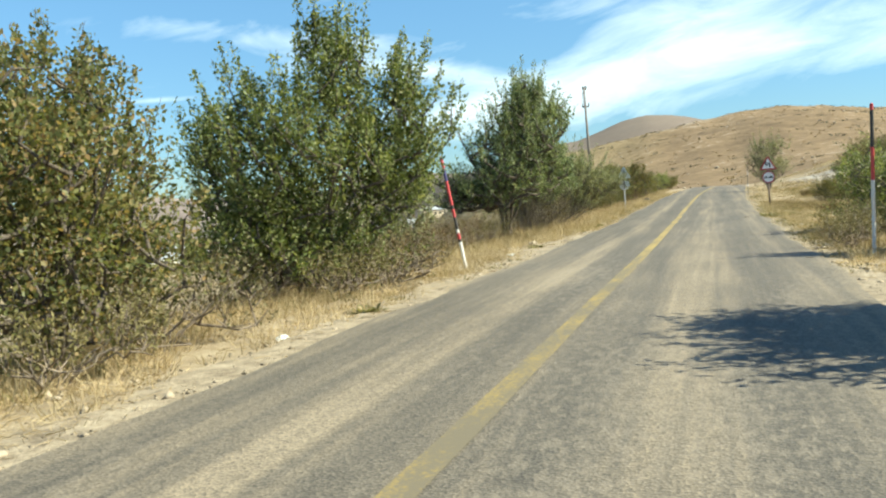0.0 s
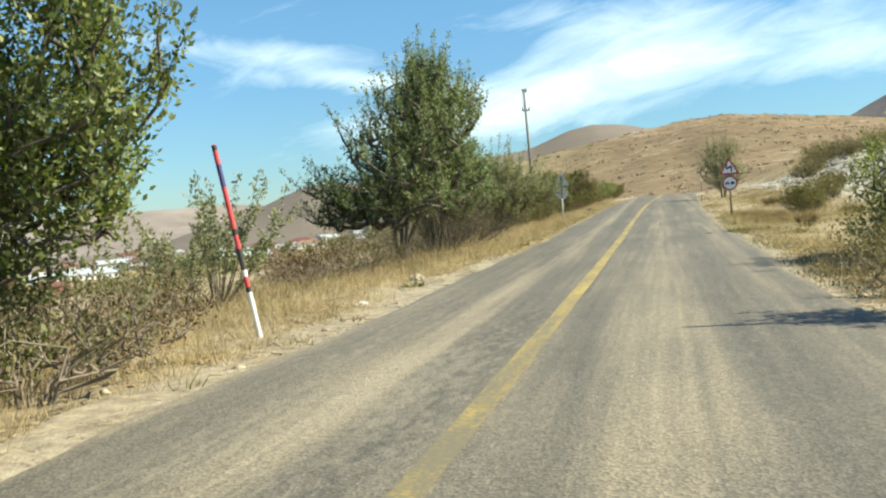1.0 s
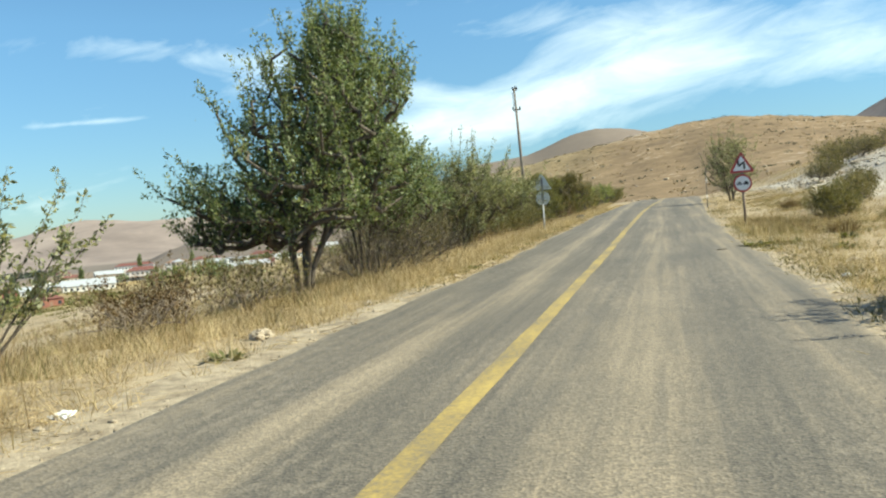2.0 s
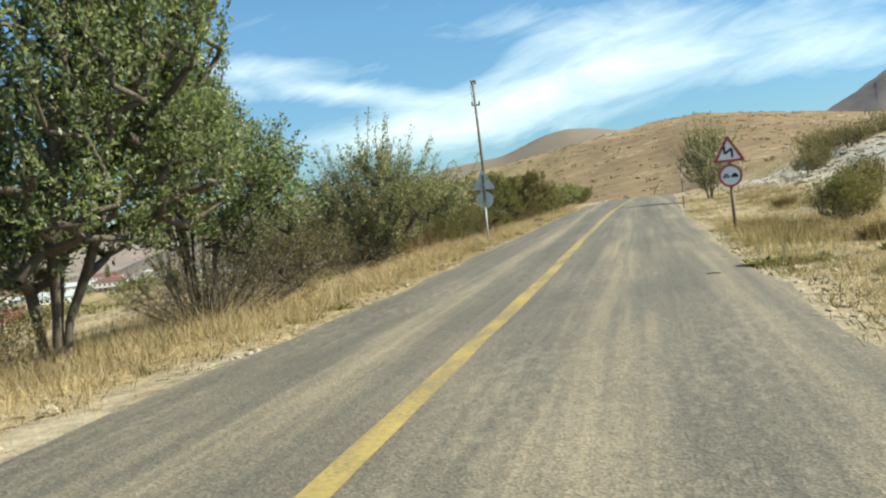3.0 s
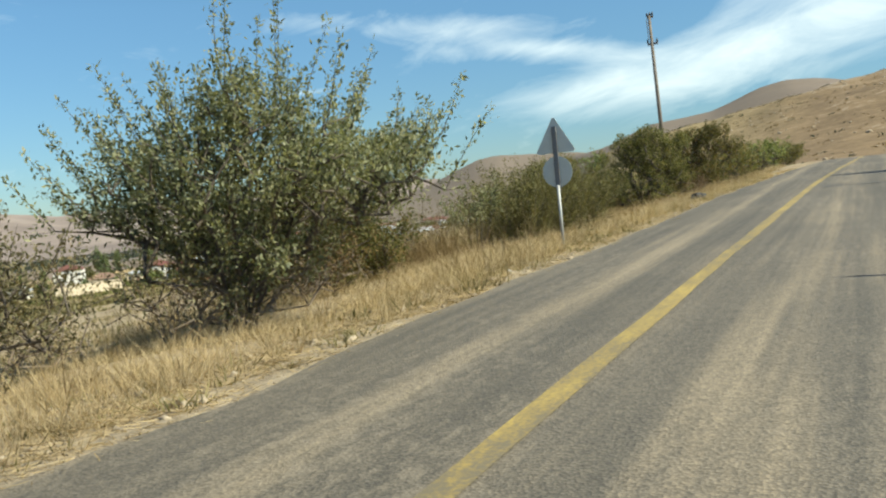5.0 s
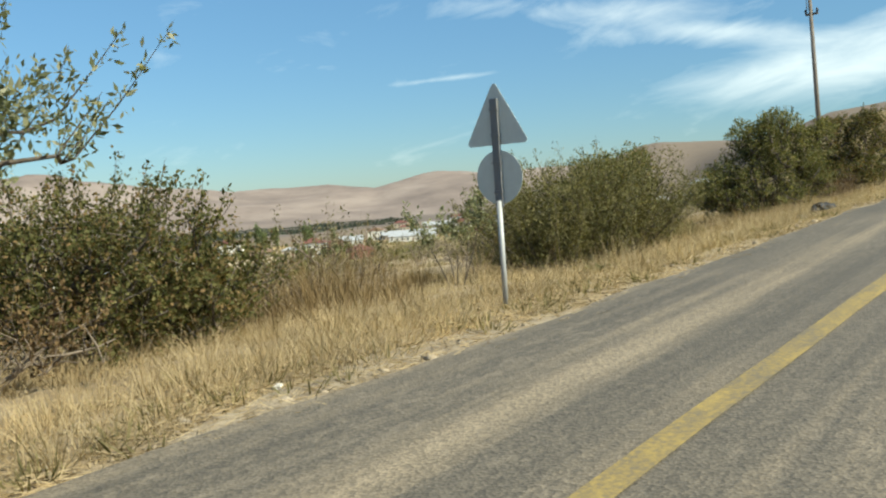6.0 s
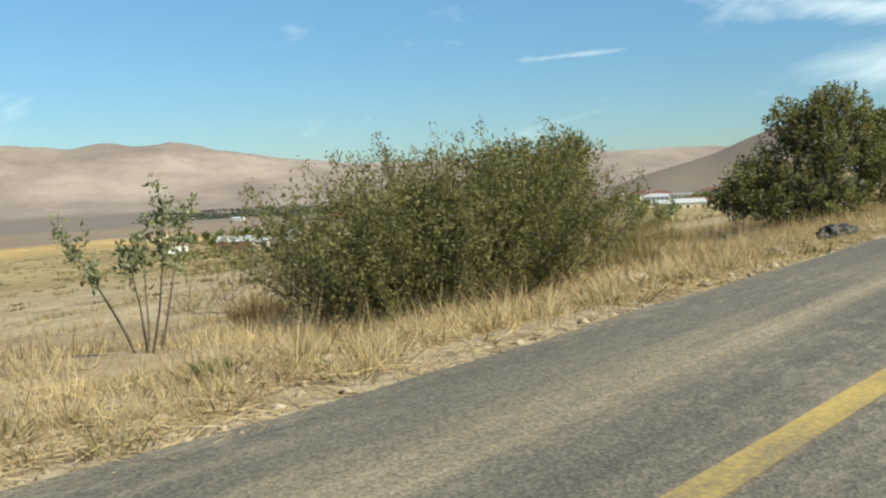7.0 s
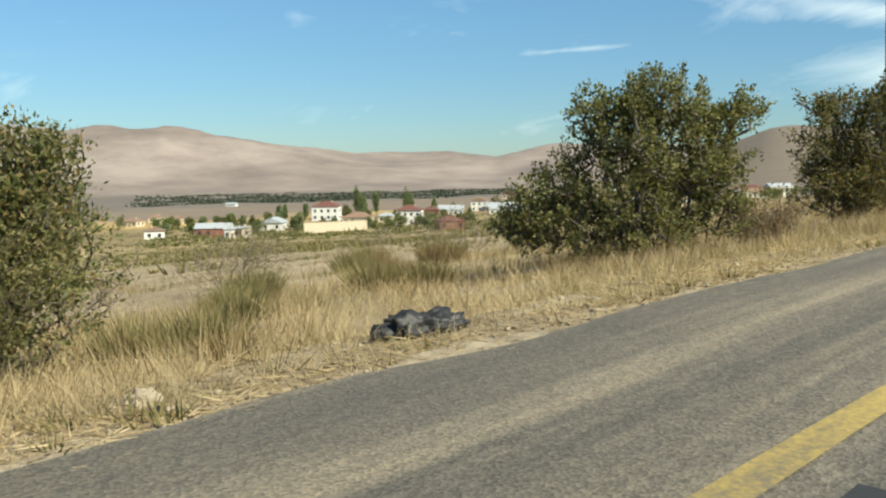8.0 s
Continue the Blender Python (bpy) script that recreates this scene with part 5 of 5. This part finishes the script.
def utility_pole(at, height):
    s = thing("utility_pole", "slim weathered electricity pole with short crossarms", "utility pole", (*at, gz(*at)))
    s.matrix_world = pose(*at, gz(*at), 0, -1.8, 0)
    bm = bmesh.new()
    tube(bm, 0.17, 0.10, -0.3, height, 14)
    part("shaft", bm, POLE_WOOD, s, smooth=True)
    for z, w in ((height - 0.12, 0.45), (height - 2.05, 0.75)):
        bm = bmesh.new()
        box(bm, w, 0.12, 0.14, (0.05, 0.05, z), 0.02)
        arm = part("crossarm", bm, POLE_WOOD, s)
        for x_ in (-w / 2 + 0.08, 0.05, w / 2):
            bm = bmesh.new()
            tube(bm, 0.05, 0.09, z + 0.07, z + 0.22, 10, Matrix.Translation((x_, 0.05, 0)))
            tube(bm, 0.08, 0.04, z + 0.22, z + 0.34, 10, Matrix.Translation((x_, 0.05, 0)))
            part("insulator", bm, BAND_BLACK, arm, "dark insulator")
    bm = bmesh.new()
    box(bm, 0.05, 0.05, 1.5, (-0.22, 0.05, height - 1.0), 0.01)
    part("drop_bar", bm, GALV, s)
    return s


utility_pole((-12.62, 100.8), 12.9)


# the marker pole's shadow, laid on the lane as a dark strip
tagged(ribbon("road_seam", -0.45 - 0.2, 1.95, 60.85, 60.95, 0.1, 0.003, SHADOW_STRIP, 0.0, 0, 12), "dark strip across one lane, painted in as the marker pole's shadow", "road seam", kind="structure")
rock_at = np.random.default_rng(77)
for side, lab in ((-1, "broken stones lying along the verge"), (1, "broken stones at the foot of the bank")):
    pebbles("gravel", lab, strip_spots(rock_at, 700, 0, 78, 0.05, 1.5, side, 1.2, (0.02, 0.065), -0.5), STONE, 130 + side)
pebbles("scree", "pale broken stone on the bare bank", np.stack([6.5 + 9 * rock_at.random(900), 60 + 26 * rock_at.random(900), 0.02 + 0.13 * rock_at.random(900) ** 3], 1), CHALK, 78)
pebbles("scree", "pale stones scattered over the ochre hill", np.stack([-60 + 130 * rock_at.random(700), 150 + 260 * rock_at.random(700), 0.10 + 0.55 * rock_at.random(700) ** 3], 1), STONE, 79)


# ---------------------------------------------------------------- loose things on the verge
def lump(name, label, category, at, size, mat, seed, rough=0.3, lift=0.3, detail=3, turn=0.0, soft=False):
    """A crumpled or broken lump of one material."""
    bm = bmesh.new()
    bmesh.ops.create_icosphere(bm, subdivisions=detail, radius=1)
    for v in bm.verts:
        p = Vector((v.co.x * size[0], v.co.y * size[1], v.co.z * size[2])) * ((1.9 if soft else 3.4) / (size[1] + size[2])) + Vector((seed * 3.1, seed * 1.7, seed))
        k = 1 + rough * noise.noise(p) + rough * 0.6 * noise.noise(p * 2.9) + rough * 0.35 * abs(noise.noise(p * 6.1))
        v.co = Vector((v.co.x * size[0], v.co.y * size[1], v.co.z * size[2])) * k
        v.co.z = max(v.co.z, -size[2] * 0.55)
    ob = part(name, bm, mat, smooth=soft)
    ob.matrix_world = pose(*at, gz(*at) + size[2] * lift, 0, 0, turn)
    return tagged(ob, label, category)


lump("rubbish_bag", "crumpled black plastic rubbish sack lying in the grass", "rubbish bag", (-3.98, 62.38), (0.34, 0.14, 0.115), BAG, 3, 0.62, 0.5, 5, 62, True)
for i, (x_, y_, s, mt, nm, lb, ct) in enumerate((
        (-4.05, 20.7, 0.09, LITTER, "litter", "crumpled white scrap on the verge", "litter"), (-3.9, 9.3, 0.07, LITTER, "litter", "crumpled white scrap on the verge", "litter"),
                (-4.3, 24.6, 0.16, STONE, "rock", "pale broken limestone rock", "rock"),
        (-4.63, 58.1, 0.17, STONE, "rock", "pale broken limestone rock", "rock"), (-3.85, 60.1, 0.13, STONE, "rock", "pale broken limestone rock", "rock"), (-5.1, 37.3, 0.17, STONE, "rock", "pale broken limestone rock", "rock"), (-5.15, 38.0, 0.08, LITTER, "litter", "crumpled white scrap on the verge", "litter"),
        (-4.4, 37.6, 0.13, STONE, "rock", "pale broken limestone rock", "rock"), (-3.9, 46.2, 0.05, LITTER, "litter", "crumpled white scrap on the verge", "litter"),
        (2.9, 23.5, 0.08, LITTER, "litter", "crumpled white scrap on the verge", "litter"), (3.3, 30.5, 0.10, STONE, "rock", "pale broken limestone rock", "rock"),
        (2.7, 28.0, 0.07, LITTER, "litter", "crumpled white scrap on the verge", "litter"), (-4.0, 27.6, 0.10, STONE, "rock", "pale broken limestone rock", "rock"),
        (8.5, 66, 0.25, STONE, "rock", "pale limestone outcrop on the bank", "rock"), (10.2, 70, 0.3, STONE, "rock", "pale limestone outcrop on the bank", "rock"),
        (12.2, 76, 0.35, STONE, "rock", "pale limestone outcrop on the bank", "rock"), (7.4, 62, 0.2, STONE, "rock", "pale limestone outcrop on the bank", "rock"))):
    lump(nm, lb, ct, (x_, y_), (s, s * 0.8, s * 0.5), mt, i + 5, 0.5, 0.25, 3, 40 * i)


def stick(at, turn):
    """A short bent twig lying on the road."""
    ob = thing("stick", "short dark broken twig lying on the road", "twig", (*at, float(road_z(at[1])) + 0.004), turn)
    v, f = tubes([(-0.10, 0, 0.006, 0.0, 0.012, 0.012, 0.009, 0.008), (0.0, 0.012, 0.012, 0.11, -0.01, 0.008, 0.008, 0.004), (0.02, 0.01, 0.012, 0.06, 0.05, 0.02, 0.005, 0.003)], 6)
    arrays("wood", v, f, BARK, ob, True)
    return ob


stick((1.45, 33.9), -25)


def thistle(at, seed, s=1.0):
    """A low rosette of broad grey-green leaves with dried stalks."""
    rng = np.random.default_rng(seed)
    foot = thing("thistle", "grey-green thistle with withered pale leaves", "plant", (*at, gz(*at)), 0, "thistles")
    for nm, mt, n, h, w in (("foliage", LEAF_HAW, 90, 0.17, 0.030), ("withered_foliage", STRAW, 20, 0.13, 0.022), ("stalk", STRAW, 7, 0.42, 0.006)):
        ang = rng.random(n) * 2 * np.pi
        lean = (0.5 + 1.3 * rng.random(n)) if nm != "stalk" else 0.2 * rng.random(n)
        L = h * s * (0.7 + 0.6 * rng.random(n))
        d = np.stack([np.cos(ang) * lean, np.sin(ang) * lean, 1 - 0.5 * lean], 1)
        d /= np.linalg.norm(d, axis=1, keepdims=True)
        sd = np.stack([-np.sin(ang), np.cos(ang), 0 * ang], 1) * w * s
        b0 = np.stack([np.cos(ang), np.sin(ang), 0 * ang], 1) * (0.02 + 0.16 * rng.random(n))[:, None]
        v = np.stack([b0 - sd * 0.2, b0 + sd * 0.2, b0 + d * L[:, None] * 0.55 + sd, b0 + d * L[:, None] * 0.98 - [0, 0, 0.03], b0 + d * L[:, None] * 0.55 - sd], 1).reshape(-1, 3)
        k = np.arange(n)[:, None] * 5
        arrays(nm, v, np.concatenate([k + [0, 1, 2], k + [0, 2, 4], k + [4, 2, 3]], 0), mt, foot)["kind"] = "stuff"
    return foot


for i, (x_, y_, a, b, h, tn) in enumerate(((9.2, 60.5, 1.5, 0.5, 0.28, 20), (9.6, 67.5, 1.8, 0.6, 0.32, 30), (12.5, 66.0, 2.0, 0.7, 0.36, 15), (12.6, 73.0, 2.2, 0.6, 0.36, 25), (15.0, 77.5, 2.2, 0.7, 0.4, 20))):
    lump("rock_ledge", "flat pale ledge of bare stone in the bank", "rock", (x_, y_), (a * 0.5, b * 0.3, h * 0.18), CHALK, 40 + i, 0.45, 0.15, 4, tn)
for i, (x_, y_, s) in enumerate(((2.15, 35.0, 1.2), (2.5, 35.3, 1.0), (3.0, 35.2, 1.0), (3.6, 33.2, 1.1), (4.3, 36.5, 1.2), (2.5, 41, 0.8), (-3.75, 11.3, 0.9), (-3.9, 23.0, 0.9), (-3.7, 33.5, 0.9), (-4.1, 58.0, 0.8), (3.1, 27.0, 0.9), (-4.6, 52.7, 0.8))):
    thistle((x_, y_), 200 + i, s)


# ---------------------------------------------------------------- village in the valley
def house(at, w, d, storeys, turn, wall, roof, style="hip", label="", veranda=False):
    """A village house: walls, roof, windows with sills, door, chimney."""
    h = 3.1 * storeys
    s = thing("house", label, "house", (*at, gz(*at) - 0.3), turn, "village houses")
    bm = bmesh.new()
    box(bm, w, d, h + 0.6, (0, 0, h / 2))
    part("wall", bm, wall, s)
    bm = bmesh.new()
    o, rh = 0.45, 0.22 * min(w, d) if style != "flat" else 0.35
    lo = [bm.verts.new((x_, y_, h + 0.32)) for x_, y_ in ((-w / 2 - o, -d / 2 - o), (w / 2 + o, -d / 2 - o), (w / 2 + o, d / 2 + o), (-w / 2 - o, d / 2 + o))]
    inset = d / 2 if style == "hip" else 0.0
    if style == "flat":
        up = [bm.verts.new((v.co.x, v.co.y, h + 0.32 + rh)) for v in lo]
        bm.faces.new(up)
        for i in range(4):
            bm.faces.new((lo[i], lo[(i + 1) % 4], up[(i + 1) % 4], up[i]))
    else:
        a, b = bm.verts.new((-w / 2 - o + inset, 0, h + 0.32 + rh)), bm.verts.new((w / 2 + o - inset, 0, h + 0.32 + rh))
        bm.faces.new((lo[0], lo[1], b, a))
        bm.faces.new((lo[2], lo[3], a, b))
        bm.faces.new((lo[1], lo[2], b))
        bm.faces.new((lo[3], lo[0], a))
    bm.faces.new(lo[::-1])
    top = part("roof", bm, roof, s)
    bm = bmesh.new()
    box(bm, 0.6, 0.6, 1.3, (w * 0.2, d * 0.1, h + 0.32 + rh * 0.7))
    part("chimney", bm, WALL_CREAM, top)
    nx = max(2, int(w / 2.6))
    for lv in range(storeys):
        for side, ln, fixed in ((-1, w, d / 2), (1, w, d / 2)):
            for i in range(nx):
                x_ = -ln / 2 + ln * (i + 0.5) / nx
                if lv == 0 and i == nx // 2 and side < 0:
                    bm = bmesh.new()
                    box(bm, 1.0, 0.14, 2.1, (x_, side * fixed, 1.25))
                    part("door", bm, ROOF_BROWN, s)
                    continue
                bm = bmesh.new()
                box(bm, 1.15, 0.10, 1.3, (x_, side * fixed, lv * 2.9 + 1.85))
                part("window", bm, GLASS, s)
        for side in (-1, 1):
            for i in range(max(1, int(d / 3.2))):
                k = max(1, int(d / 3.2))
                bm = bmesh.new()
                box(bm, 0.10, 1.15, 1.3, (side * w / 2, -d / 2 + d * (i + 0.5) / k, lv * 2.9 + 1.85))
                part("window", bm, GLASS, s)
    if veranda:
        bm = bmesh.new()
        box(bm, w * 0.9, 2.4, 0.2, (0, -d / 2 - 1.2, 2.9))
        part("veranda_roof", bm, roof, s)
        for x_ in (-w * 0.42, 0, w * 0.42):
            bm = bmesh.new()
            box(bm, 0.2, 0.2, 2.9, (x_, -d / 2 - 2.2, 1.4))
            part("veranda_post", bm, wall, s)
    return s


HOUSES = (
    (-294.6, 420.5, 21.4, 12, 1, 38, 0, 2, 'gable', False), (-453.9, 618.8, 12.1, 8, 1, 40, 1, 0, 'hip', False), (-335.9, 497.5, 13.3, 9, 2, 42, 2, 2, 'gable', False), (-447.3, 695.2, 26.8, 9, 2, 30, 0, 0, 'hip', False), (-300.5, 493.5, 9.8, 8, 1, 128, 3, 1, 'gable', False), (-317.7, 577.8, 8.8, 8, 2, 35, 0, 0, 'hip', False), (-339.2, 584.9, 6.0, 8, 2, 45, 2, 2, 'hip', False),
    (-320.9, 316.3, 10.1, 9, 3, 42, 0, 0, 'hip', True), (-313.0, 328.6, 10.6, 9, 1, 35, 1, 1, 'hip', False), (-297.4, 270.2, 8.4, 8, 1, 130, 0, 2, 'gable', False), (-279.7, 231.4, 10.1, 7, 1, 50, 3, 2, 'gable', False),
    (-233.1, 207.7, 2.5, 4, 1, 60, 0, 2, 'gable', False), (-292.3, 214.9, 4.4, 6, 1, 150, 0, 1, 'gable', False), (-486.1, 304.8, 9.7, 8, 1, 30, 1, 1, 'hip', False), (-539.0, 348.6, 7.8, 8, 1, 60, 1, 1, 'hip', False),
    (-308.1, 341.6, 5.9, 7, 1, 40, 1, 2, 'hip', False), (-288.6, 338.2, 9.2, 9, 2, 38, 0, 0, 'hip', False), (-276.0, 339.6, 5.5, 7, 2, 45, 3, 0, 'hip', True), (-329.7, 409.4, 11.1, 9, 1, 40, 0, 2, 'gable', False),
    (-364.6, 472.6, 9.9, 9, 2, 128, 0, 1, 'gable', False), (-352.6, 471.4, 7.6, 7, 1, 30, 2, 2, 'gable', False), (-460.2, 618.0, 9.2, 8, 2, 35, 1, 0, 'hip', False), (-1056.2, 740.9, 12.8, 8, 1, 30, 0, 2, 'gable', False),
    (-213.3, 284.7, 7.2, 8, 1, 55, 3, 0, 'hip', False), (-512.2, 347.3, 6.8, 7, 1, 40, 1, 1, 'gable', False), (-233.7, 213.0, 2.2, 4, 1, 20, 2, 2, 'gable', False), (-327, 521, 17, 10, 2, 28, 0, 0, 'hip', True),
    (-402, 689, 17, 10, 2, 25, 0, 1, 'hip', False), (-375, 700, 16, 10, 2, 30, 0, 0, 'hip', False), (-279, 547, 20, 9, 2, 20, 0, 2, 'flat', False), (-331, 708, 20, 10, 2, 10, 0, 0, 'hip', False),
    (-298, 560, 14, 9, 1, 35, 1, 0, 'hip', False), (-250, 600, 15, 9, 2, 15, 0, 0, 'hip', False), (-215, 640, 15, 9, 1, 25, 0, 2, 'gable', False))
WALLS, ROOFS = (WALL_WHITE, WALL_CREAM, WALL_STONE, WALL_BRICK), (ROOF_RED, ROOF_BROWN, ROOF_METAL)
WN, RN = ("white", "cream", "rubble-stone", "brick-red"), ("red-tiled", "brown-tiled", "pale metal")
for x_, y_, w_, d_, st, tn, wl, rf, sty, ver in HOUSES:
    house((x_, y_), w_ * 1.2, d_ * 1.15, st, tn, WALLS[wl], ROOFS[rf], sty, f"{WN[wl]} village house with a {RN[rf]} roof, {'two storeys' if st > 1 else 'one storey'}", ver)


def garden_wall(p0, p1, h):
    d = Vector(p1) - Vector(p0)
    s = thing("garden_wall", "long pale stone retaining wall below the white house", "wall", (*p0, gz(*p0) - 0.5), math.degrees(math.atan2(d.y, d.x)))
    bm = bmesh.new()
    box(bm, d.length, 0.5, h, (d.length / 2, 0, h / 2), 0.03)
    body = part("body", bm, WALL_CREAM, s)
    bm = bmesh.new()
    box(bm, d.length + 0.2, 0.7, 0.2, (d.length / 2, 0, h + 0.1), 0.03)
    part("coping", bm, STONE, body)


garden_wall((-265.0, 260.2), (-257.6, 285.0), 4.6)


def poplar(at, h, seed):
    tree("poplar", "tall slim poplar between the village houses", "tree", at, seed, [(0, 0, h * 0.55, h * 0.10, h * 0.10, h * 0.42)], 150, (14, 0.9, 0.6, 0.6, 0.4), LEAF_DARK, 1, 0.2, 0.85, group="poplars", far=True)


for i, (x_, y_, h) in enumerate(((-340, 351, 16.1), (-341, 357, 11.3), (-340, 354, 12.0), (-349, 372, 14.7), (-345, 390, 15.4), (-347, 396, 12.2), (-348, 415, 9.2), (-356, 315, 8.2), (-358, 320, 7.7), (-348, 325, 7.9), (-380, 600, 16), (-372, 520, 14), (-360, 640, 15))):
    poplar((x_, y_), h, 300 + i)
VR = np.random.default_rng(9)
GARDEN = ((-287, 274, 3.2), (-289, 274, 2.1), (-234, 274, 2.5), (-269, 324, 2.0), (-344, 346, 3.0), (-275, 318, 2.8), (-364, 285, 2.0), (-358, 285, 2.0), (-360, 291, 2.1), (-356, 294, 2.0), (-347, 293, 1.6), (-300, 235, 2.2), (-435, 302, 2.8), (-359, 310, 2.6), (-465, 287, 3.8), (-263, 324, 2.9), (-362, 484, 4.1), (-317, 444, 1.9), (-341, 422, 2.8), (-270, 270, 1.2), (-312, 272, 1.2), (-314, 231, 1.9), (-405, 294, 2.2), (-334, 238, 2.3), (-277, 284, 1.9), (-294, 278, 2.3), (-352, 252, 2.0), (-350, 310, 2.3), (-260, 344, 2.1), (-289, 316, 1.3), (-259, 347, 1.7), (-298, 370, 1.9), (-252, 298, 2.2), (-294, 260, 2.2), (-255, 333, 2.1), (-382, 305, 2.2), (-401, 300, 2.2), (-350, 367, 1.9), (-346, 383, 1.4), (-283, 344, 1.9), (-390, 279, 1.7), (-268, 334, 2.0), (-356, 308, 1.6), (-393, 288, 2.3), (-375, 360, 1.6), (-259, 320, 2.6), (-332, 338, 2.6), (-333, 378, 1.4), (-294, 259, 1.6), (-405, 301, 1.5), (-351, 284, 2.4), (-301, 392, 1.6), (-353, 337, 1.4), (-299, 322, 2.1), (-334, 350, 2.0), (-292, 291, 1.9), (-363, 260, 2.0))
for i, (x_, y_, s) in enumerate(GARDEN):
    tree("garden_tree", "dusty green garden tree in the village", "tree", (x_, y_), 400 + i, [(0, 0, s * 1.1, s * 0.8, s * 0.8, s), (s * 0.3, 0, s * 1.5, s * 0.6, s * 0.6, s * 0.7)], 46, (14, 0.6, 0.6, 0.7, 0.40),
         (LEAF_DARK, LEAF_HAW, LEAF_GREEN)[i % 3], 2, 0.14, 0.5, group="village trees", far=True)
for i in range(46):
    a, r = radians(16 + 21 * VR.random()), 250 + 330 * VR.random()
    x_, y_ = -math.sin(a) * r, 58 + math.cos(a) * r
    s = 1.8 + 2.4 * VR.random()
    tree("garden_tree", "dusty green garden tree in the village", "tree", (x_, y_), 440 + i, [(0, 0, s * 1.1, s, s, s), (s * 0.5, 0, s * 1.4, s * 0.7, s * 0.7, s * 0.7)], 40, (14, 0.6, 0.6, 0.7, 0.45),
         (LEAF_GREEN, LEAF_OLIVE, LEAF_DARK)[i % 3], 2, 0.14, 0.5, group="village trees", far=True)
for i in range(13):
    a, r = radians(19 + 12 * VR.random() ** 0.9), 320 + 340 * VR.random()
    wl, rf = int(VR.random() < 0.25), (0, 1, 2, 2, 1)[int(VR.random() * 5)]
    st = 1 + int(VR.random() < 0.35)
    house((-math.sin(a) * r, 58 + math.cos(a) * r), 11 + 6 * VR.random(), 8.5, st, 20 + 40 * VR.random(), WALLS[wl], ROOFS[rf], ("hip", "gable")[i % 2],
          f"{WN[wl]} village house with a {RN[rf]} roof, {'two storeys' if st > 1 else 'one storey'}")
GA, GD = np.radians(38 + 24 * VR.random(1500)), 1330 + 760 * VR.random(1500)
blades("far_grove", "dark belt of far poplar groves on the valley floor", np.stack([-np.sin(GA) * GD, 30 + np.cos(GA) * GD, 0.5 + 0.6 * VR.random(1500)], 1), LEAF_FAR, 7, 3.6, 2.2, 16.0, 0.3, 23)
scene.objects["far_grove"]["category"] = "woods"
# scrub on the hills and the valley floor
for nm, lb, n, a0, a1, r0, r1, sz, seed in (("hill_scrub", "dark bushes along the crest of the ochre hill", 170, -14, 10, 430, 505, (0.5, 1.7), 28), ("hill_scrub", "dark scattered scrub on the ochre hill", 2000, -34, 16, 130, 520, (0.2, 1.2), 21), ("hill_scrub", "dark low bushes dotted over the ochre hill", 620, -30, 16, 150, 500, (0.5, 2.4), 24), ("valley_scrub", "scattered scrub on the falling slope", 1700, 20, 85, 60, 420, (0.6, 2.2), 22)):
    a, r = np.radians(a0 + (a1 - a0) * VR.random(n)), np.sqrt(r0 ** 2 + (r1 ** 2 - r0 ** 2) * VR.random(n))
    sp = np.stack([-np.sin(a) * r, 30 + np.cos(a) * r, sz[0] + (sz[1] - sz[0]) * VR.random(n) ** 2], 1)
    blades(nm, lb, sp, {21: STRAW_BROWN, 22: WEED, 24: LEAF_FAR, 28: LEAF_FAR}[seed], 12, 0.6 if seed == 21 else 0.45, 0.11, 0.8, 0.9, seed)
    for ob in scene.objects:
        if ob.name.startswith(nm):
            ob["category"] = "scrub"
GV = np.random.default_rng(15)
a, r = np.radians(38 + 24 * GV.random(620)), 250 + 230 * GV.random(620)
blades("garden_scrub", "dark hedges and weedy plots among the village houses", np.stack([-np.sin(a) * r, 58 + np.cos(a) * r, 0.5 + 1.4 * GV.random(620) ** 2], 1), LEAF_HAW, 18, 1.1, 0.28, 1.8, 0.8, 26)["category"] = "scrub"
a, r = np.radians(38 + 26 * GV.random(900)), 90 + 200 * GV.random(900)
blades("slope_scrub", "olive-brown scrub on the slope above the village", np.stack([-np.sin(a) * r, 58 + np.cos(a) * r, 0.5 + 1.0 * GV.random(900) ** 2], 1), WEED, 18, 0.75, 0.09, 1.2, 0.8, 27)["category"] = "scrub"
